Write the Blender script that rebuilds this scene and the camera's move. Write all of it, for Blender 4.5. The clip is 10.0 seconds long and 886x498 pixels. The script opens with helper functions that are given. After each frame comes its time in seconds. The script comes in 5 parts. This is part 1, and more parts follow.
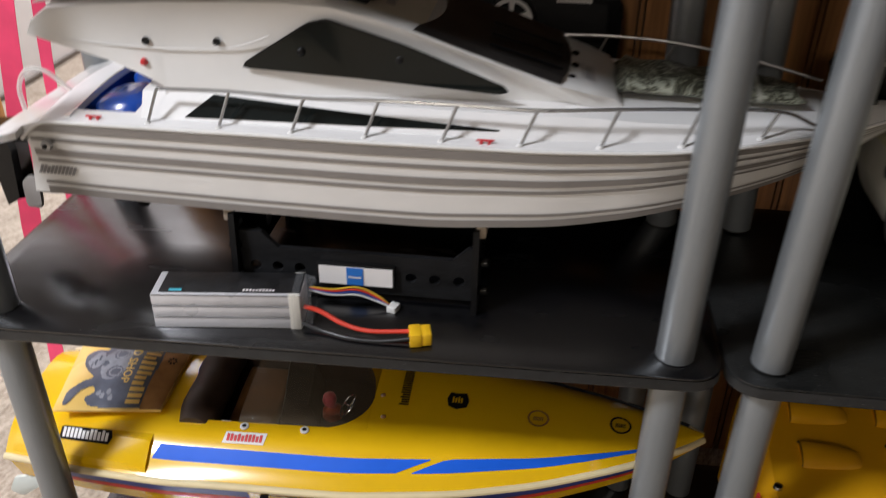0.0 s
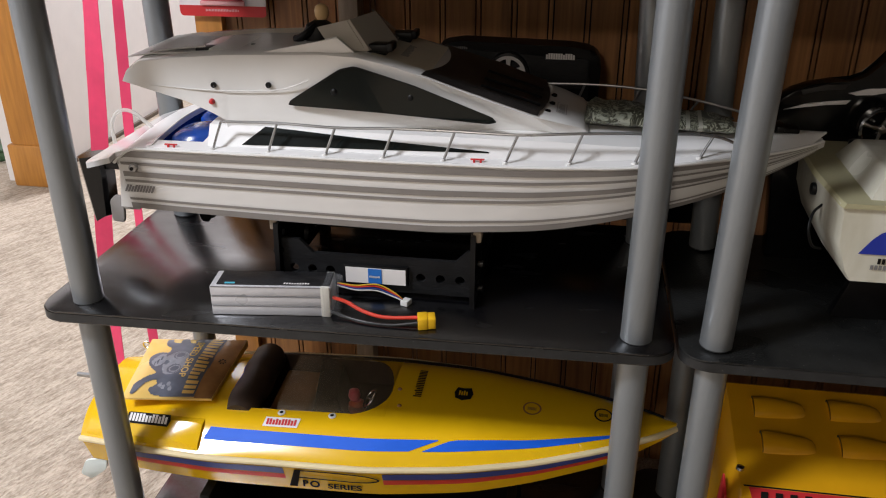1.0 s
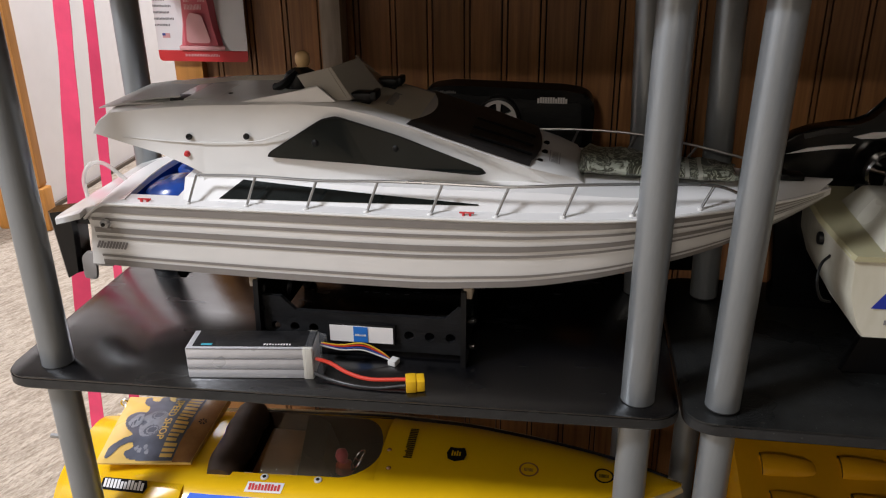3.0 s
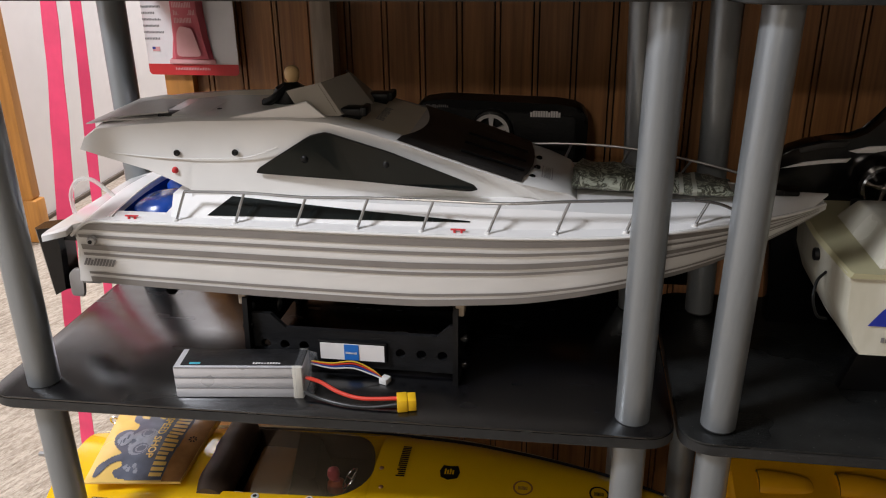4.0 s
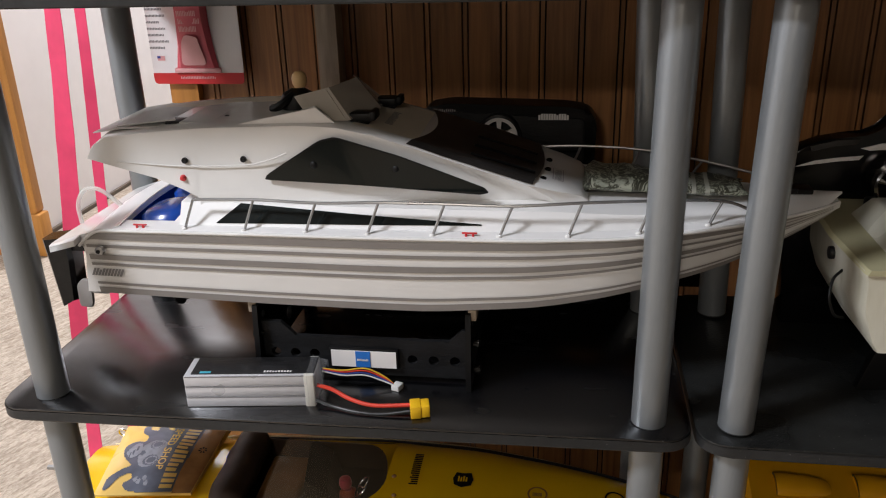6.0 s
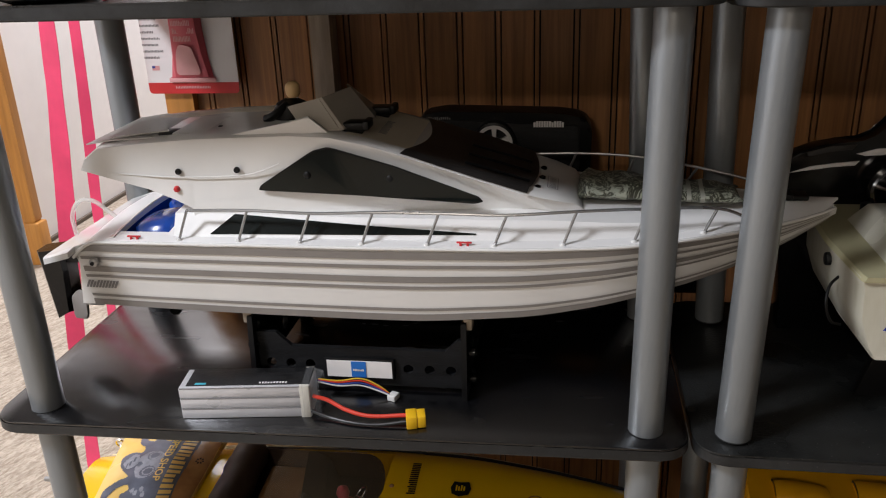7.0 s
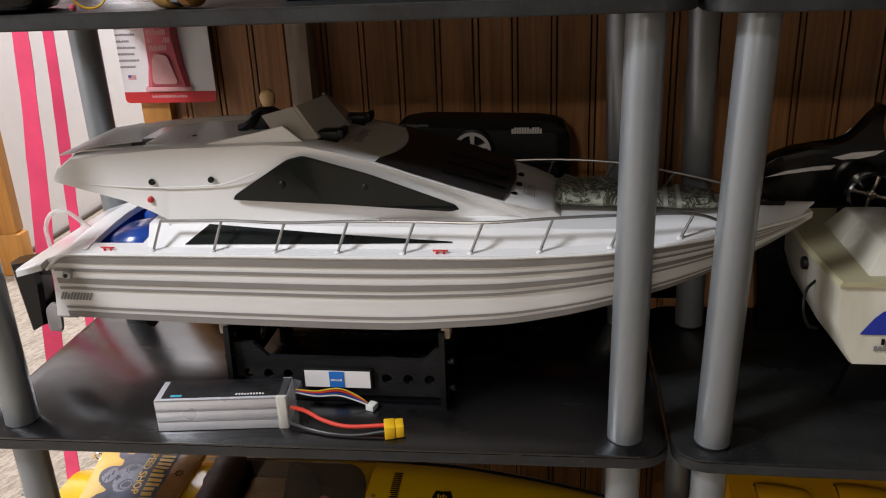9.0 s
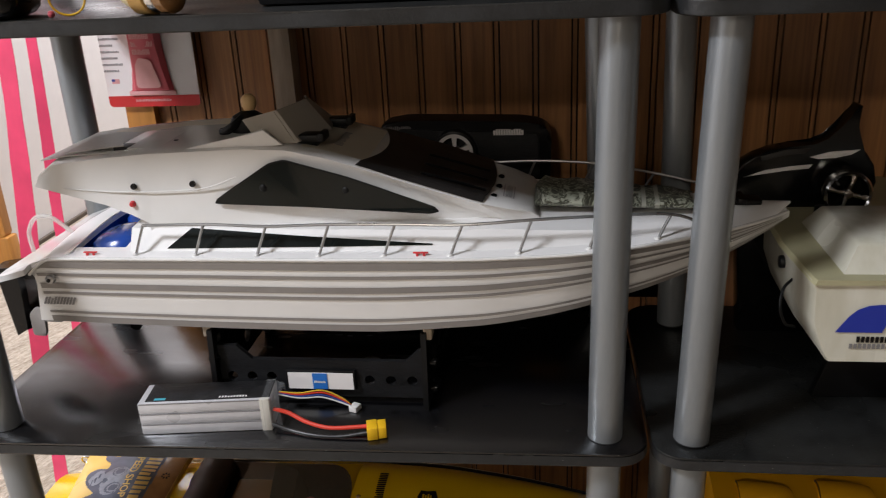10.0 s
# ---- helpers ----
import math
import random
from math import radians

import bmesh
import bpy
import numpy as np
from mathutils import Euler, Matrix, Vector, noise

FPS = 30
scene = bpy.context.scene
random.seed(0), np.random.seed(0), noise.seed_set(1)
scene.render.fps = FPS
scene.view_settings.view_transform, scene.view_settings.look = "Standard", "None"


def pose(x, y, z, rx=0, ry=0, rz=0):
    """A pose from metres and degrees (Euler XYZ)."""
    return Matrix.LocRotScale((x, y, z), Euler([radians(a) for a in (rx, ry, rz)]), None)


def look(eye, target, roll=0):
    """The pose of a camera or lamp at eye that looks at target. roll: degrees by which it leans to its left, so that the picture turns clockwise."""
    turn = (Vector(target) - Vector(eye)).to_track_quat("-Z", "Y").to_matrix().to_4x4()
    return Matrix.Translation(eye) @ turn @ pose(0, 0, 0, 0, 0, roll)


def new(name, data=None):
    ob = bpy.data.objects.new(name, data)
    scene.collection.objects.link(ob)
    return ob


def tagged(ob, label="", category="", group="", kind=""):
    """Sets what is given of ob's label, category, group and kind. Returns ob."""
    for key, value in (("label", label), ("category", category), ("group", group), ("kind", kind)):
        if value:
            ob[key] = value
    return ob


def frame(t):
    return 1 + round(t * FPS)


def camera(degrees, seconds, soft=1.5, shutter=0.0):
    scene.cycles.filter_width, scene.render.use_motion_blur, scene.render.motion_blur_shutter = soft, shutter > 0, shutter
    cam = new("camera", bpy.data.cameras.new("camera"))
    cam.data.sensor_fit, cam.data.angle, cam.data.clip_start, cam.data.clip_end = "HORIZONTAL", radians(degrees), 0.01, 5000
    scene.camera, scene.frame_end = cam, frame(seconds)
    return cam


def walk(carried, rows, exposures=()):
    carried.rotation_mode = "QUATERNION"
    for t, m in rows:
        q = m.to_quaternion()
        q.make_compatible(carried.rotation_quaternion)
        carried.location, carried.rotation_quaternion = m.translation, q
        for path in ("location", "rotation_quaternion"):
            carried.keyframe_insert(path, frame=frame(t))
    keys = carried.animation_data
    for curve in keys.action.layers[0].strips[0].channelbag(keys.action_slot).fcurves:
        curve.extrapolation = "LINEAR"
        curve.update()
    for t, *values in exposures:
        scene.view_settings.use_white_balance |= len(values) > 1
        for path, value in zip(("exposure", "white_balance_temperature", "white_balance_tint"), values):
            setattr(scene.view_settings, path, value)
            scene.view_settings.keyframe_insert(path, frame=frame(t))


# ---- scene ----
cam = camera(56.0, 10.0, soft=1.1, shutter=0.5)
PATH = [
    (0, (0.429, -0.516, 0.399), (0.234, 1.191, -0.625), 0.9),
    (0.5, (0.499, -0.598, 0.413), (0.213, 1.174, -0.471), -2.7),
    (1, (0.482, -0.675, 0.41), (0.185, 1.108, -0.446), -0.2),
    (1.5, (0.493, -0.656, 0.412), (0.182, 1.131, -0.43), -0.7),
    (2, (0.493, -0.648, 0.417), (0.188, 1.153, -0.399), -0.7),
    (2.5, (0.485, -0.636, 0.416), (0.184, 1.168, -0.394), -0.8),
    (2.7, (0.48, -0.632, 0.414), (0.186, 1.177, -0.388), -0.7),
    (4, (0.484, -0.614, 0.418), (0.199, 1.209, -0.355), -0.8),
    (4.5, (0.482, -0.61, 0.416), (0.201, 1.215, -0.352), -0.9),
    (5, (0.476, -0.608, 0.412), (0.2, 1.219, -0.353), -1.2),
    (5.5, (0.475, -0.611, 0.411), (0.192, 1.217, -0.348), -1.5),
    (7, (0.48, -0.606, 0.415), (0.187, 1.228, -0.329), -2.2),
    (7.5, (0.486, -0.594, 0.417), (0.202, 1.239, -0.33), -2.6),
    (8, (0.488, -0.596, 0.418), (0.21, 1.239, -0.328), -2.7),
    (8.5, (0.49, -0.597, 0.413), (0.216, 1.24, -0.33), -2.7),
    (9, (0.49, -0.6, 0.415), (0.223, 1.242, -0.317), -2.5),
    (9.5, (0.491, -0.604, 0.418), (0.22, 1.235, -0.321), -2.4),
    (10, (0.502, -0.603, 0.419), (0.25, 1.24, -0.316), -2.8),
]
walk(cam, [(t, look(eye, target, roll)) for t, eye, target, roll in PATH])

# ---- world and lights ----
world = bpy.data.worlds.new("room_world")
scene.world = world
world.use_nodes = True
world.node_tree.nodes["Background"].inputs["Color"].default_value = (0.9, 0.85, 0.8, 1)
world.node_tree.nodes["Background"].inputs["Strength"].default_value = 0.004


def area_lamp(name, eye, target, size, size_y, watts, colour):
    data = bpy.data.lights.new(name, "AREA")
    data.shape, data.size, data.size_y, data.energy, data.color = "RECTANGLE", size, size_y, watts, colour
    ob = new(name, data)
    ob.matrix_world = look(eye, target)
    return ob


FLOOR_Z = -0.42
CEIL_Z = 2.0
# Unseen lamps: near and far follow the shadow edges, side the bright wall.
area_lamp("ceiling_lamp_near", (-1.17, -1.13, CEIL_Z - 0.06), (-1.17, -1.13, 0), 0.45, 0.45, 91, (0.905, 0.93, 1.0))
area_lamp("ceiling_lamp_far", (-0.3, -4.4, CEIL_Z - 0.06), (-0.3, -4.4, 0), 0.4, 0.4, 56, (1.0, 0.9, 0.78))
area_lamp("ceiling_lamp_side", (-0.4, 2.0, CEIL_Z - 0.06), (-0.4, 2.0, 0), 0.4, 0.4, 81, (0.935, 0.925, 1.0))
# Added fill lamp, unseen, to brighten the wall mirrored in the left shelf.
area_lamp("fill_lamp_beyond", (-1.75, 2.5, CEIL_Z - 0.06), (-1.75, 2.5, 0), 0.3, 0.3, 30, (0.95, 0.93, 1.0))

# ---- materials ----


def mat(name, colour, rough=0.5, metal=0.0, vary=0.12, scale=40.0, bump=0.0, bump_scale=200.0, coat=0.0, dark=None, stretch=(1, 1, 1), spec=0.5, wear=0.0, per_object=0.0):
    """A principled surface with fine grain, broad stains and a little relief."""
    m = bpy.data.materials.new(name)
    m.use_nodes = True
    nt = m.node_tree
    p = nt.nodes["Principled BSDF"]
    tc = nt.nodes.new("ShaderNodeTexCoord")
    mp = nt.nodes.new("ShaderNodeMapping")
    mp.inputs["Scale"].default_value = stretch
    nt.links.new(tc.outputs["Object"], mp.inputs["Vector"])
    fine = nt.nodes.new("ShaderNodeTexNoise")
    fine.inputs["Scale"].default_value, fine.inputs["Detail"].default_value = scale, 6
    broad = nt.nodes.new("ShaderNodeTexNoise")
    broad.inputs["Scale"].default_value, broad.inputs["Detail"].default_value = scale / 7, 3
    for n in (fine, broad):
        nt.links.new(mp.outputs["Vector"], n.inputs["Vector"])
    add = nt.nodes.new("ShaderNodeMath")
    add.operation = "ADD"
    nt.links.new(fine.outputs["Fac"], add.inputs[0])
    nt.links.new(broad.outputs["Fac"], add.inputs[1])
    ramp = nt.nodes.new("ShaderNodeMapRange")
    ramp.inputs["From Min"].default_value, ramp.inputs["From Max"].default_value = 0.6, 1.4
    nt.links.new(add.outputs[0], ramp.inputs["Value"])
    mix = nt.nodes.new("ShaderNodeMix")
    mix.data_type = "RGBA"
    lo = dark if dark else tuple(c * (1 - 2 * vary) for c in colour)
    mix.inputs["A"].default_value = (*lo, 1)
    mix.inputs["B"].default_value = (*(min(1, c * (1 + 0.3 * vary)) for c in colour), 1)
    nt.links.new(ramp.outputs["Result"], mix.inputs["Factor"])
    out = mix.outputs["Result"]
    if per_object:
        info = nt.nodes.new("ShaderNodeObjectInfo")
        hsv = nt.nodes.new("ShaderNodeHueSaturation")
        rng = nt.nodes.new("ShaderNodeMapRange")
        rng.inputs["To Min"].default_value, rng.inputs["To Max"].default_value = 1 - per_object, 1 + per_object
        nt.links.new(info.outputs["Random"], rng.inputs["Value"])
        nt.links.new(rng.outputs["Result"], hsv.inputs["Value"])
        nt.links.new(out, hsv.inputs["Color"])
        out = hsv.outputs["Color"]
    nt.links.new(out, p.inputs["Base Color"])
    p.inputs["Metallic"].default_value = metal
    p.inputs["Specular IOR Level"].default_value = spec
    p.inputs["Coat Weight"].default_value = coat
    p.inputs["Coat Roughness"].default_value = 0.08
    rr = nt.nodes.new("ShaderNodeMapRange")
    rr.inputs["From Min"].default_value, rr.inputs["From Max"].default_value = 0.3, 0.7
    rr.inputs["To Min"].default_value, rr.inputs["To Max"].default_value = max(0.02, rough * (0.8 - wear)), min(1, rough * (1.2 + wear))
    nt.links.new(broad.outputs["Fac"], rr.inputs["Value"])
    nt.links.new(rr.outputs["Result"], p.inputs["Roughness"])
    if bump:
        bn = nt.nodes.new("ShaderNodeTexNoise")
        bn.inputs["Scale"].default_value, bn.inputs["Detail"].default_value = bump_scale, 4
        nt.links.new(mp.outputs["Vector"], bn.inputs["Vector"])
        b = nt.nodes.new("ShaderNodeBump")
        b.inputs["Strength"].default_value, b.inputs["Distance"].default_value = bump, 0.002
        nt.links.new(bn.outputs["Fac"], b.inputs["Height"])
        nt.links.new(b.outputs["Normal"], p.inputs["Normal"])
    return m


def glassy(name, colour, rough=0.05, alpha=0.25, ior=1.45):
    """Thin clear plastic: mostly see-through, with a glossy face."""
    m = bpy.data.materials.new(name)
    m.use_nodes = True
    p = m.node_tree.nodes["Principled BSDF"]
    p.inputs["Base Color"].default_value = (*colour, 1)
    p.inputs["Roughness"].default_value = rough
    p.inputs["Alpha"].default_value = alpha
    p.inputs["IOR"].default_value = ior
    return m


def carpet_mat():
    """Cut loops in uneven ribs that run back into the room."""
    m = mat("carpet_loop", (0.47, 0.39, 0.31), 0.95, vary=0.22, scale=60, bump=0.0, spec=0.1)
    nt = m.node_tree
    p = nt.nodes["Principled BSDF"]
    tc = nt.nodes.new("ShaderNodeTexCoord")
    turn = nt.nodes.new("ShaderNodeMapping")
    turn.inputs["Rotation"].default_value = (0, 0, radians(-65))
    nt.links.new(tc.outputs["Object"], turn.inputs["Vector"])

    def noise(scale, detail):
        mp = nt.nodes.new("ShaderNodeMapping")
        mp.inputs["Scale"].default_value = scale
        nt.links.new(turn.outputs["Vector"], mp.inputs["Vector"])
        n = nt.nodes.new("ShaderNodeTexNoise")
        n.inputs["Scale"].default_value, n.inputs["Detail"].default_value = 1.0, detail
        nt.links.new(mp.outputs["Vector"], n.inputs["Vector"])
        return n.outputs["Fac"]

    def mixed(a, b, f):
        mx = nt.nodes.new("ShaderNodeMix")
        mx.inputs["Factor"].default_value = f
        nt.links.new(a, mx.inputs["A"])
        nt.links.new(b, mx.inputs["B"])
        return mx.outputs["Result"]

    rib = noise((26, 130, 1), 2)
    loop = noise((130, 300, 1), 4)
    patch = noise((5, 12, 1), 2)
    height = mixed(rib, loop, 0.55)
    ramp = nt.nodes.new("ShaderNodeValToRGB")
    ramp.color_ramp.elements[0].position, ramp.color_ramp.elements[1].position = 0.38, 0.60
    ramp.color_ramp.elements[0].color = (0.30, 0.245, 0.185, 1)
    ramp.color_ramp.elements[1].color = (0.55, 0.47, 0.38, 1)
    nt.links.new(mixed(height, patch, 0.15), ramp.inputs["Fac"])
    nt.links.new(ramp.outputs["Color"], p.inputs["Base Color"])
    b = nt.nodes.new("ShaderNodeBump")
    b.inputs["Strength"].default_value, b.inputs["Distance"].default_value = 0.8, 0.012
    nt.links.new(height, b.inputs["Height"])
    nt.links.new(b.outputs["Normal"], p.inputs["Normal"])
    return m


def note_mat():
    """Engraved scrollwork: curling dark-green lines with pale bands across near the end."""
    m = bpy.data.materials.new("green_banknote_print")
    m.use_nodes = True
    nt = m.node_tree
    p = nt.nodes["Principled BSDF"]
    p.inputs["Roughness"].default_value = 0.42
    tc = nt.nodes.new("ShaderNodeTexCoord")
    sep = nt.nodes.new("ShaderNodeSeparateXYZ")
    nt.links.new(tc.outputs["Object"], sep.inputs["Vector"])
    scroll = nt.nodes.new("ShaderNodeTexNoise")
    scroll.inputs["Scale"].default_value, scroll.inputs["Distortion"].default_value = 42, 2.0
    scroll.inputs["Detail"].default_value, scroll.inputs["Roughness"].default_value = 3, 0.62
    nt.links.new(tc.outputs["Object"], scroll.inputs["Vector"])
    ramp = nt.nodes.new("ShaderNodeValToRGB")
    e = ramp.color_ramp.elements
    while len(e) < 6:
        e.new(0.5)
    for i, (pos, c) in enumerate(((0.34, (0.018, 0.02, 0.013)), (0.43, (0.085, 0.085, 0.06)), (0.47, (0.40, 0.42, 0.33)), (0.505, (0.03, 0.03, 0.02)), (0.56, (0.07, 0.07, 0.045)), (0.62, (0.42, 0.44, 0.36)))):
        e[i].position, e[i].color = pos, (*c, 1)
    nt.links.new(scroll.outputs["Fac"], ramp.inputs["Fac"])
    bands = nt.nodes.new("ShaderNodeValToRGB")
    bands.color_ramp.interpolation = "CONSTANT"
    e = bands.color_ramp.elements
    while len(e) < 7:
        e.new(0.5)
    for i, (pos, v) in enumerate(((0, 0), (0.088, 1), (0.0915, 0), (0.0945, 1), (0.0955, 0), (0.099, 1), (0.1025, 0))):
        e[i].position, e[i].color = pos, (v, v, v, 1)
    nt.links.new(sep.outputs["X"], bands.inputs["Fac"])
    mix = nt.nodes.new("ShaderNodeMix")
    mix.data_type = "RGBA"
    nt.links.new(bands.outputs["Color"], mix.inputs["Factor"])
    nt.links.new(ramp.outputs["Color"], mix.inputs["A"])
    mix.inputs["B"].default_value = (0.42, 0.42, 0.36, 1)
    nt.links.new(mix.outputs["Result"], p.inputs["Base Color"])
    return m


M = dict(
    shelf=mat("black_laminate", (0.0025, 0.0025, 0.0034), 0.24, vary=0.3, scale=90, bump=0.03, bump_scale=260, stretch=(1, 3, 3), wear=0.0, spec=0.6),
    shelf_worn=mat("worn_black_laminate", (0.017, 0.0178, 0.0175), 0.36, vary=0.35, scale=70, bump=0.25, bump_scale=420, wear=0.3),
    edge=mat("black_edge_band", (0.022, 0.0235, 0.025), 0.45, vary=0.3, scale=120, bump=0.15, bump_scale=300),
    scuff=mat("scuffed_edge", (0.4, 0.4, 0.39), 0.6, vary=0.4, scale=300),
    tube=mat("grey_plastic_tube", (0.27, 0.29, 0.305), 0.34, metal=0.5, vary=0.07, scale=60, bump=0.06, bump_scale=500, stretch=(1, 1, 0.15)),
    collar=mat("black_collar", (0.02, 0.02, 0.021), 0.4, vary=0.2),
    panel=mat("walnut_panel", (0.41, 0.19, 0.065), 0.4, vary=0.3, scale=30, bump=0.12, bump_scale=60, stretch=(7, 7, 0.3), dark=(0.14, 0.06, 0.023), per_object=0.18),
    panel_back=mat("panel_groove", (0.014, 0.008, 0.005), 0.8, vary=0.2),
    pine=mat("golden_pine", (0.56, 0.25, 0.05), 0.38, vary=0.2, scale=18, stretch=(6, 6, 0.5), dark=(0.33, 0.14, 0.03), bump=0.05, bump_scale=80),
    stud=mat("grey_weathered_strip", (0.46, 0.38, 0.29), 0.6, vary=0.25, scale=30, stretch=(6, 6, 0.6), bump=0.1),
    carpet=carpet_mat(),
    wall=mat("white_wall_paint", (0.8, 0.77, 0.745), 0.75, vary=0.03, scale=20, bump=0.1, bump_scale=150),
    # Unseen walls and ceiling are coloured dark so less light bounces into the shelves.
    room=mat("dark_tan_paint", (0.14, 0.11, 0.085), 0.8, vary=0.06, scale=14, bump=0.1),
    ceil=mat("ceiling_paint", (0.34, 0.33, 0.32), 0.9, vary=0.04, scale=14, bump=0.3, bump_scale=90),
    gel=mat("white_gelcoat", (0.8, 0.79, 0.77), 0.22, vary=0.035, scale=30, coat=0.3),
    gel_matt=mat("white_deck", (0.8, 0.79, 0.78), 0.38, vary=0.03, scale=30),
    gel_beige=mat("beige_deck", (0.68, 0.61, 0.49), 0.45, vary=0.06, scale=40),
    stripe=mat("grey_stripe", (0.27, 0.25, 0.235), 0.35, vary=0.08, scale=60),
    cover_grey=mat("grey_cover_panel", (0.58, 0.57, 0.54), 0.5, vary=0.06, scale=50),
    smoke=mat("smoked_window", (0.007, 0.01, 0.0095), 0.12, vary=0.3, scale=30, spec=0.35),
    screen_grey=glassy("tinted_windscreen", (0.5, 0.46, 0.4), 0.25, 0.7),
    cloth=mat("charcoal_cloth", (0.026, 0.0225, 0.0205), 0.5, vary=0.25, scale=120, bump=0.25, bump_scale=700),
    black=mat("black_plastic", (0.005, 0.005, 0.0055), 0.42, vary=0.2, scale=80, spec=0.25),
    black_gloss=mat("black_gloss", (0.004, 0.004, 0.0045), 0.16, vary=0.2, scale=80, spec=0.3),
    black_grain=mat("black_textured_plastic", (0.012, 0.0125, 0.014), 0.5, vary=0.35, scale=110, stretch=(1, 4, 4), bump=0.35, bump_scale=220, spec=0.25),
    steel=mat("brushed_steel", (0.42, 0.42, 0.42), 0.3, metal=0.85, vary=0.1, scale=60),
    chrome=mat("chrome", (0.8, 0.8, 0.81), 0.16, metal=1.0, vary=0.04),
    red=mat("red_plastic", (0.62, 0.03, 0.035), 0.35, vary=0.1),
    ribbon=mat("red_ribbon", (0.88, 0.06, 0.17), 0.4, vary=0.14, scale=30, bump=0.1),
    blue=mat("blue_liner", (0.012, 0.08, 0.46), 0.25, vary=0.12, scale=30, coat=0.3),
    yellow=mat("yellow_gloss", (0.82, 0.495, 0.006), 0.16, vary=0.05, scale=25, coat=0.5),
    amber=mat("amber_gloss", (0.85, 0.42, 0.01), 0.2, vary=0.1, scale=18, coat=0.4),
    cream=mat("cream_rub_rail", (0.78, 0.66, 0.4), 0.35, vary=0.08),
    blue_tape=mat("blue_tape", (0.012, 0.125, 0.74), 0.4, vary=0.06, spec=0.15),
    navy=mat("navy_tape", (0.05, 0.07, 0.3), 0.35, vary=0.08),
    ivory=mat("ivory_hull", (0.76, 0.75, 0.67), 0.26, scale=16, coat=0.2, dark=(0.50, 0.47, 0.35), stretch=(3, 3, 0.7)),
    ivory_dirty=mat("yellowed_deck", (0.44, 0.41, 0.25), 0.4, vary=0.15, scale=16),
    logo_blue=mat("logo_blue", (0.015, 0.035, 0.36), 0.35, vary=0.05),
    logo_yellow=mat("logo_yellow", (0.8, 0.55, 0.05), 0.35, vary=0.05),
    paper=mat("white_card", (0.8, 0.78, 0.77), 0.5, vary=0.03),
    ink=mat("black_ink", (0.012, 0.01, 0.009), 0.6, vary=0.1, spec=0.1),
    ink_grey=mat("grey_ink", (0.25, 0.24, 0.24), 0.5, vary=0.1),
    pink=mat("pink_tube", (0.62, 0.10, 0.13), 0.32, vary=0.12, scale=30),
    pink_pale=mat("pale_pink_print", (0.75, 0.38, 0.38), 0.4, vary=0.1),
    foil=mat("silver_cell_foil", (0.66, 0.66, 0.69), 0.3, metal=0.25, vary=0.08, scale=70, bump=0.25, bump_scale=160),
    foil_seam=mat("foil_seam", (0.3, 0.3, 0.31), 0.4, metal=0.2, vary=0.1),
    label_black=mat("black_pack_label", (0.016, 0.016, 0.018), 0.5, vary=0.6, scale=420, bump=0.2, bump_scale=500),
    tape_white=mat("fibre_tape", (0.62, 0.6, 0.54), 0.35, vary=0.12, scale=90, stretch=(8, 1, 1)),
    shrink=glassy("clear_shrink_wrap", (0.7, 0.72, 0.75), 0.12, 0.09),
    wire_red=mat("red_silicone", (0.7, 0.05, 0.025), 0.4, vary=0.08),
    wire_black=mat("black_silicone", (0.016, 0.016, 0.016), 0.4, vary=0.1),
    wire_blue=mat("blue_wire", (0.03, 0.06, 0.3), 0.4, vary=0.1),
    wire_yellow=mat("yellow_wire", (0.75, 0.5, 0.04), 0.4, vary=0.1),
    wire_white=mat("white_wire", (0.72, 0.72, 0.7), 0.4, vary=0.05),
    plug=mat("yellow_nylon", (0.85, 0.5, 0.015), 0.35, vary=0.08),
    sky_tag=mat("blue_tag", (0.02, 0.16, 0.55), 0.4, vary=0.05),
    cyan=mat("cyan_print", (0.08, 0.5, 0.65), 0.4, vary=0.05),
    camo=note_mat(),
    bag_gold=mat("gold_pouch_film", (0.82, 0.54, 0.15), 0.26, vary=0.1, scale=30, coat=0.3, bump=0.2, bump_scale=60),
    bag_brown=mat("brown_pouch_film", (0.4, 0.2, 0.07), 0.22, vary=0.3, scale=60, coat=0.4, bump=0.3, bump_scale=70),
    skull=mat("slate_print", (0.12, 0.13, 0.17), 0.4, vary=0.25, scale=90),
    skull_light=mat("pale_slate_print", (0.33, 0.34, 0.38), 0.4, vary=0.3, scale=120),
    skin=mat("doll_skin", (0.78, 0.52, 0.25), 0.5, vary=0.06),
    clear=glassy("clear_canopy", (0.6, 0.5, 0.36), 0.05, 0.16),
    tubing=glassy("clear_tubing", (0.8, 0.78, 0.74), 0.12, 0.5),
    ice=mat("pale_metal_flap", (0.62, 0.68, 0.66), 0.3, vary=0.05),
    wood=mat("light_wood", (0.55, 0.33, 0.1), 0.4, vary=0.2, scale=30),
    green=mat("green_plastic", (0.05, 0.12, 0.05), 0.5, vary=0.2),
    tan=mat("tan_leatherette", (0.26, 0.12, 0.04), 0.5, vary=0.2, scale=60),
    brown_liner=mat("dark_brown_liner", (0.05, 0.03, 0.02), 0.5, vary=0.3, scale=60),
    doll_red=mat("doll_red", (0.6, 0.09, 0.03), 0.4, vary=0.2),
    dust=mat("dust_specks", (0.22, 0.215, 0.2), 0.9, vary=0.1),
)

M["shelf"].node_tree.nodes["Principled BSDF"].inputs["IOR"].default_value = 1.75

# ---- builders ----


def thing(name, label, category, at=None, group="", kind=""):
    ob = new(name)
    ob.empty_display_size = 0.02
    if at is not None:
        ob.matrix_basis = at
    return tagged(ob, label, category, group, kind)


